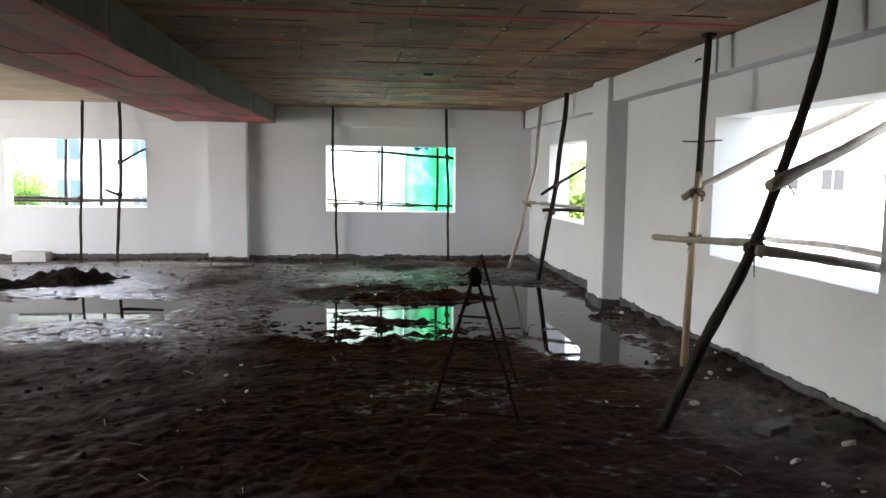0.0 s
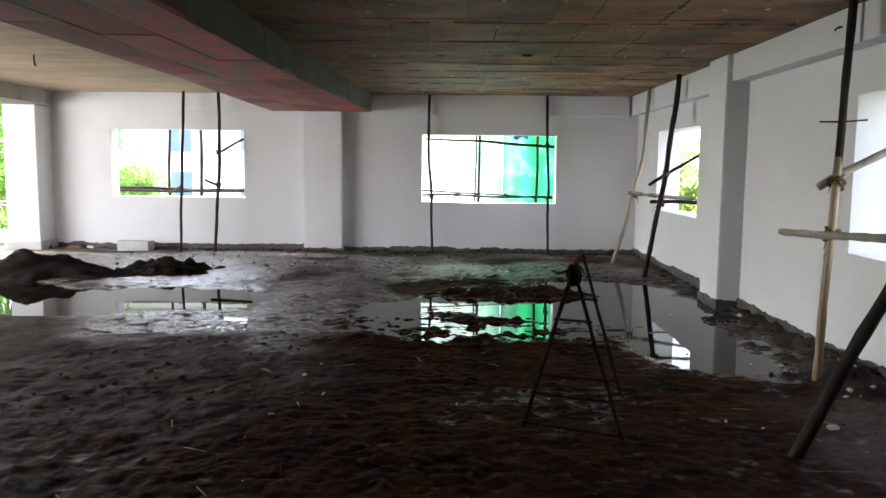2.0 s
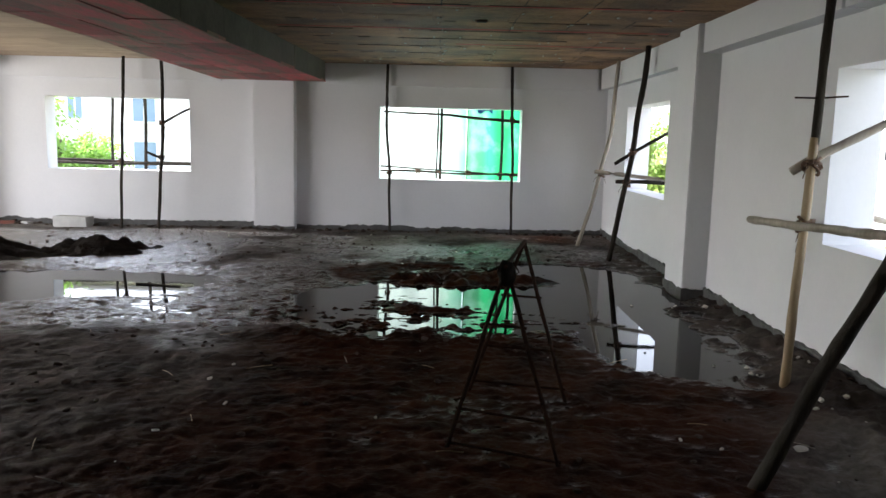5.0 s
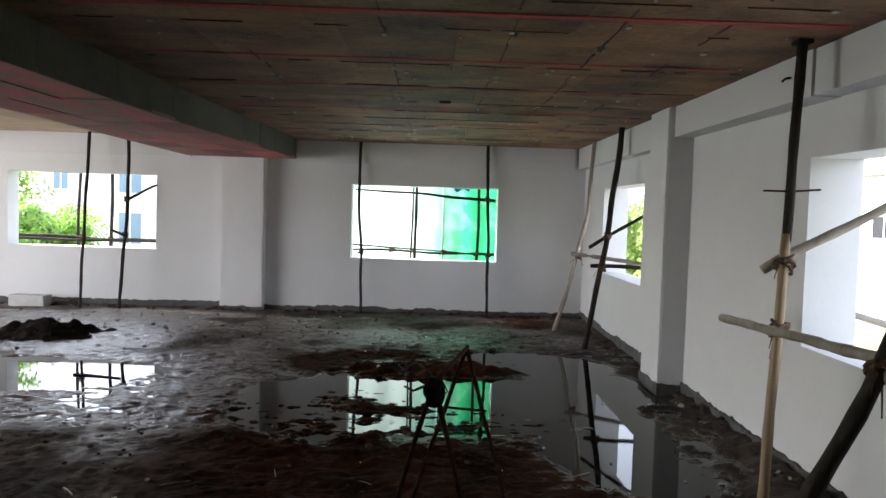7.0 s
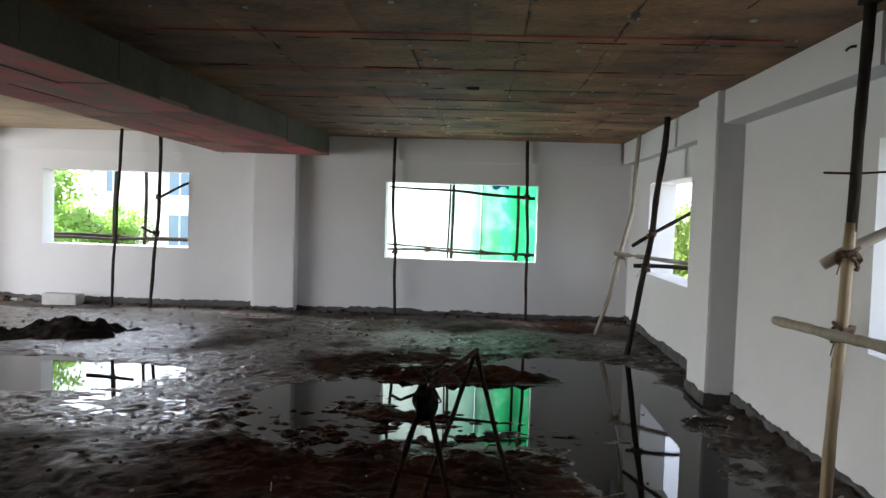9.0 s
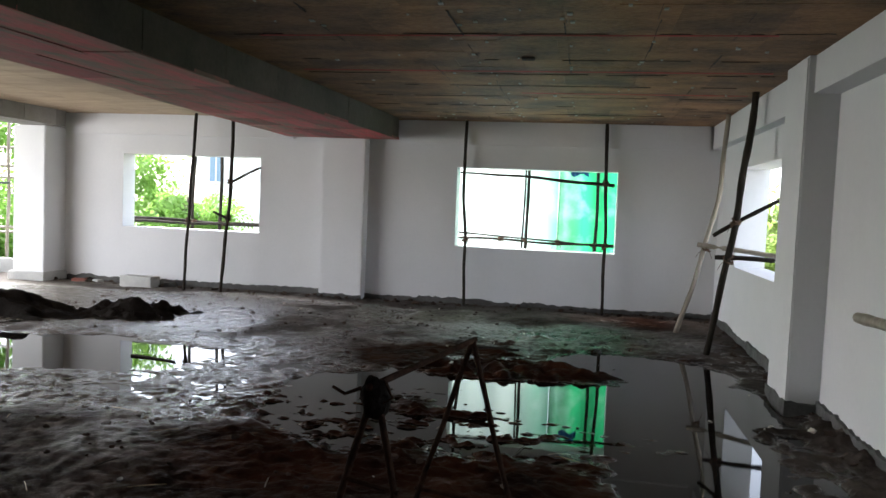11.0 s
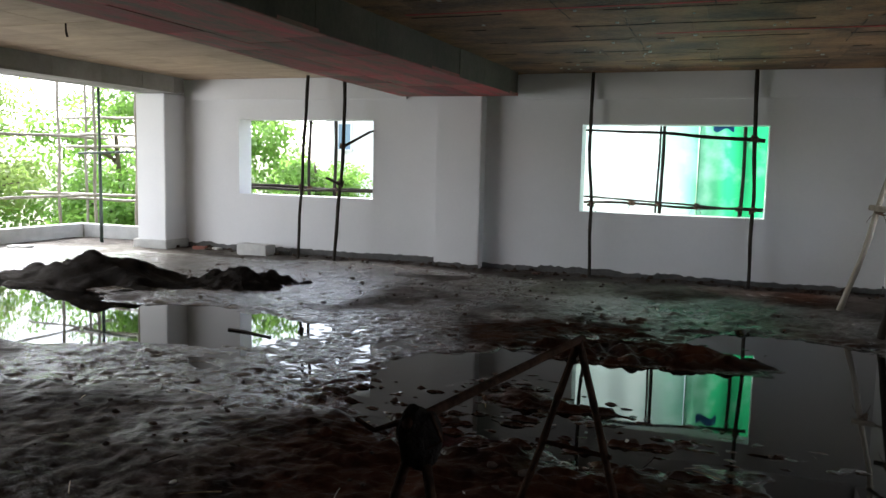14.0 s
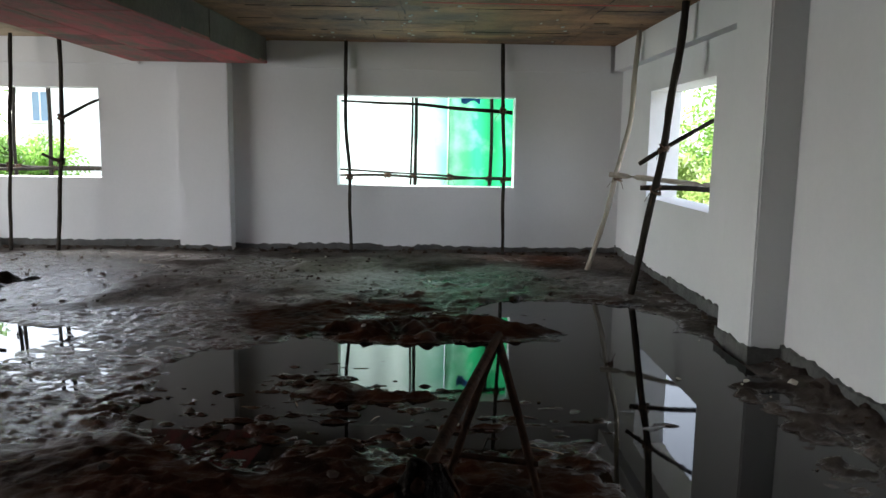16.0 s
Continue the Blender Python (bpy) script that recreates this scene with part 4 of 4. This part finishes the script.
bay = [((x, 15.3, G), (x + 0.05, 15.3, 5), 0.032) for x in (-11.1, -10.2, -9.2, -8.1)] + [((-10.5, y, G), (-10.5, y + 0.05, 5), 0.032) for y in (8.6, 10.2, 11.8, 13.2)]
bay += [((-12, 15.3, z), (-7.4, 15.3, z + 0.03), 0.03) for z in (0.75, 1.9)] + [((-10.5, 7.5, z), (-10.5, 16, z + 0.02), 0.03) for z in (0.72, 1.85)]
bay += [((-12, 16.4, z), (-7.4, 16.4, z + 0.03), 0.03) for z in (0.6, 1.7, 2.3)] + [((x, 16.4, G), (x + 0.05, 16.4, 5), 0.03) for x in (-11.5, -9.8, -8.6)]
scaffold(bay, "bamboo scaffold by the open bay")

# green sheeting hung on the scaffold
# left sheet: the glare of daylight is painted as a pale colour
PALECLOTH = sunlit_cloth("green sheeting painted sunlit pale", (0.12, 0.52, 0.32), (0.72, 0.86, 0.79), 0.2, 1.0, 0.25)
bm = bmesh.new()
nx, nz = 40, 16
vs = [[bm.verts.new((0.92 + 2.4 * i / nx, 15.25 + 0.025 * math.sin(i * 0.9) + 0.03 * math.sin(i * 0.37 + k * 0.5), -0.6 + 4.2 * k / nz)) for i in range(nx + 1)] for k in range(nz + 1)]
for k in range(nz):
    for i in range(nx):
        bm.faces.new((vs[k][i], vs[k][i + 1], vs[k + 1][i + 1], vs[k + 1][i]))
green = tagged(to_object("green_sheeting", bm, SUNLITGREEN, smooth=True), "bright green plastic sheeting hung outside the window", "sheeting")
bm = bmesh.new()
tube(bm, [(0.935, 15.2, -0.6), (0.93, 15.2, 3.6)], 0.005, sides=6, step=0.5)
part("seam", bm, GREENCLOTH, green, "rolled green edge seam")
bm = bmesh.new()
tube(bm, [(0.92, 15.24, 3.6), (3.32, 15.24, 3.6)], 0.02, sides=6, step=0.5)
part("top_rope", bm, ROPE, green, "rope along the upper edge")
bm = bmesh.new()
vs = [[bm.verts.new((-1.3 + 2.21 * i / nx, 15.3 + 0.012 * math.sin(i * 0.7) + 0.02 * math.sin(i * 0.31 + k * 0.4), -0.6 + 4.2 * k / nz)) for i in range(nx + 1)] for k in range(nz + 1)]
for k in range(nz):
    for i in range(nx):
        bm.faces.new((vs[k][i], vs[k][i + 1], vs[k + 1][i + 1], vs[k + 1][i]))
pale_sheet = tagged(to_object("pale_sheeting", bm, PALECLOTH, smooth=True), "green sheeting hung outside the window, painted pale as if sunlit", "sheeting")
bm = bmesh.new()
tube(bm, [(-1.3, 15.3, 3.6), (0.91, 15.3, 3.6)], 0.02, sides=6, step=0.5)
part("top_rope", bm, ROPE, pale_sheet, "rope along the upper edge")
bm = bmesh.new()
vs = [[bm.verts.new((1.1 + 0.28 * i / 6, 15.21 + 0.015 * math.sin(i), 2.08 + 0.13 * k / 3 - 0.03 * math.sin(i * 1.3))) for i in range(7)] for k in range(4)]
for k in range(3):
    for i in range(6):
        bm.faces.new((vs[k][i], vs[k][i + 1], vs[k + 1][i + 1], vs[k + 1][i]))
tagged(to_object("blue_tarpaulin", bm, BLUETARP, smooth=True), "scrap of blue tarpaulin over the green sheeting", "tarpaulin")


def tree(x, y, height, crown, seed, mat, n=900, leaf=0.16):
    """Tapered trunk with limbs, and a ragged crown of drooping leaf sprays."""
    rnd = random.Random(seed)
    root = tagged(new("tree"), "leafy green tree outside the building", "tree", "trees outside")
    root.location = (x, y, G)
    bm = bmesh.new()
    top = Vector((rnd.uniform(-0.4, 0.4), rnd.uniform(-0.4, 0.4), height * 0.8))
    tube(bm, [(0, 0, 0), top * 0.5 + Vector((0.15, 0, 0)), top], 0.14, 0.04, wobble=0.05, seed=seed, step=0.5)
    tips = []
    for k in range(16):
        f = rnd.uniform(0.35, 1.0)
        a = rnd.uniform(0, 6.28)
        r = crown * rnd.uniform(0.4, 1.0) * (1.15 - 0.5 * f)
        p = top * f
        q = p + Vector((math.cos(a) * r, math.sin(a) * r, rnd.uniform(0.2, 0.9) * crown * 0.5))
        tube(bm, [p, p.lerp(q, 0.5) + Vector((0, 0, 0.15)), q], 0.045, 0.012, sides=5, step=0.4)
        tips += [p.lerp(q, u) for u in (0.5, 0.75, 1.0)]
    part("trunk", bm, BARK, root, smooth=True)
    verts, faces = [], []
    for k in range(n):
        c = rnd.choice(tips) + Vector((rnd.gauss(0, 0.3), rnd.gauss(0, 0.3), rnd.gauss(0, 0.28))) * crown * 0.45
        d = Vector((rnd.uniform(-1, 1), rnd.uniform(-1, 1), rnd.uniform(-0.9, 0.3))).normalized()
        s = d.cross(Vector((rnd.uniform(-1, 1), rnd.uniform(-1, 1), rnd.uniform(-1, 1)))).normalized()
        for j in range(5):
            ln, w = leaf * rnd.uniform(0.8, 1.4), leaf * 0.28
            o = c + d * j * leaf * 0.55
            e = (d + s * (1 if j % 2 else -1) * 0.9 + Vector((0, 0, -0.25))).normalized()
            u = e.cross(d).normalized().cross(e) * w
            i = len(verts)
            verts += [o, o + e * ln * 0.5 + u, o + e * ln, o + e * ln * 0.5 - u]
            faces.append((i, i + 1, i + 2, i + 3))
    me = bpy.data.meshes.new("crown")
    me.from_pydata([tuple(v) for v in verts], [], faces)
    me.materials.append(mat)
    new("crown", me).parent = root


for k, (x, y, h, c, m) in enumerate(((-10.5, 20.5, 8.4, 2.4, LEAF), (-13.4, 19.5, 7.6, 2.8, LEAF), (-16.2, 18.0, 7.8, 2.8, LEAFY), (-15.5, 24.5, 6.4, 2.6, LEAF),
                                     (-18.5, 15.0, 8, 3.0, LEAF), (-17.5, 9.5, 7.6, 2.6, LEAF), (-20.5, 19.5, 9, 3.2, LEAFY), (-12.0, 18.0, 4.4, 1.8, LEAF), (-15.5, 15.8, 4.2, 1.9, LEAF), (-12.6, 28.5, 6.0, 2.2, LEAF), (7.2, 19.0, 6.4, 2.2, LEAFY), (9.0, 23.5, 7, 2.6, LEAF), (6.6, 24.5, 6.0, 2.0, LEAFY))):
    tree(x, y, h, c, 100 + k, m, 1700)


def house(x, y, sx, sy, z1, turn, windows, glass, label, roof_mat):
    """A plastered house: walls, roof slab, and windows each with frame, sill and pane on the side that is seen."""
    root = tagged(new("house"), label, "house", "houses around")
    root.matrix_world = pose(x, y, G, 0, 0, turn)
    bm = bmesh.new()
    box(bm, -sx / 2, sx / 2, -sy / 2, sy / 2, 0, z1)
    part("wall", bm, HOUSEPAINT, root)
    bm = bmesh.new()
    box(bm, -sx / 2 - 0.4, sx / 2 + 0.4, -sy / 2 - 0.4, sy / 2 + 0.4, z1 + 0.002, z1 + 0.25)
    part("roof", bm, roof_mat, root)
    for wx, wz, w, h in windows:
        bm = bmesh.new()
        f = -sy / 2
        for a, b, c, d in ((wx - w / 2 - 0.08, wx - w / 2, wz, wz + h), (wx + w / 2, wx + w / 2 + 0.08, wz, wz + h), (wx - w / 2 - 0.08, wx + w / 2 + 0.08, wz + h, wz + h + 0.08), (wx - 0.03, wx + 0.03, wz, wz + h)):
            box(bm, a, b, f - 0.06, f - 0.002, c, d)
        win = part("window", bm, HOUSEPAINT, root)
        bm = bmesh.new()
        box(bm, wx - w / 2, wx + w / 2, f - 0.03, f - 0.004, wz, wz + h)
        part("pane", bm, glass, win)
        bm = bmesh.new()
        box(bm, wx - w / 2 - 0.15, wx + w / 2 + 0.15, f - 0.2, f - 0.003, wz - 0.1, wz - 0.003)
        part("sill", bm, HOUSEPAINT, win)


house(-14.1, 45.0, 9, 10, 9.5, 0, [(-3.4, 5.6, 0.7, 1.3), (0, 5.5, 1.1, 1.4), (3.4, 5.6, 0.7, 1.3), (-3.4, 2.4, 0.7, 1.3), (0, 3.0, 1.1, 1.5), (3.4, 2.4, 0.7, 1.3), (0, 8.0, 1.1, 1.1)], BLUEGLASS, "white plastered house with blue windows", ROOFGREY)
house(27.0, 43.0, 14, 8, 7.6, -60, [(-2.5, 4.4, 1.2, 1.1), (0.5, 4.4, 1.2, 1.1), (3, 4.4, 1.2, 1.1)], DARKGLASS, "pale plastered house with a grey roof", ROOFGREY)
house(14.0, 12.4, 5, 8, 7.2, -90, [(-0.6, 4.9, 1.3, 1.3)], DARKGLASS, "pale plastered house beside the building", REDPAINT)
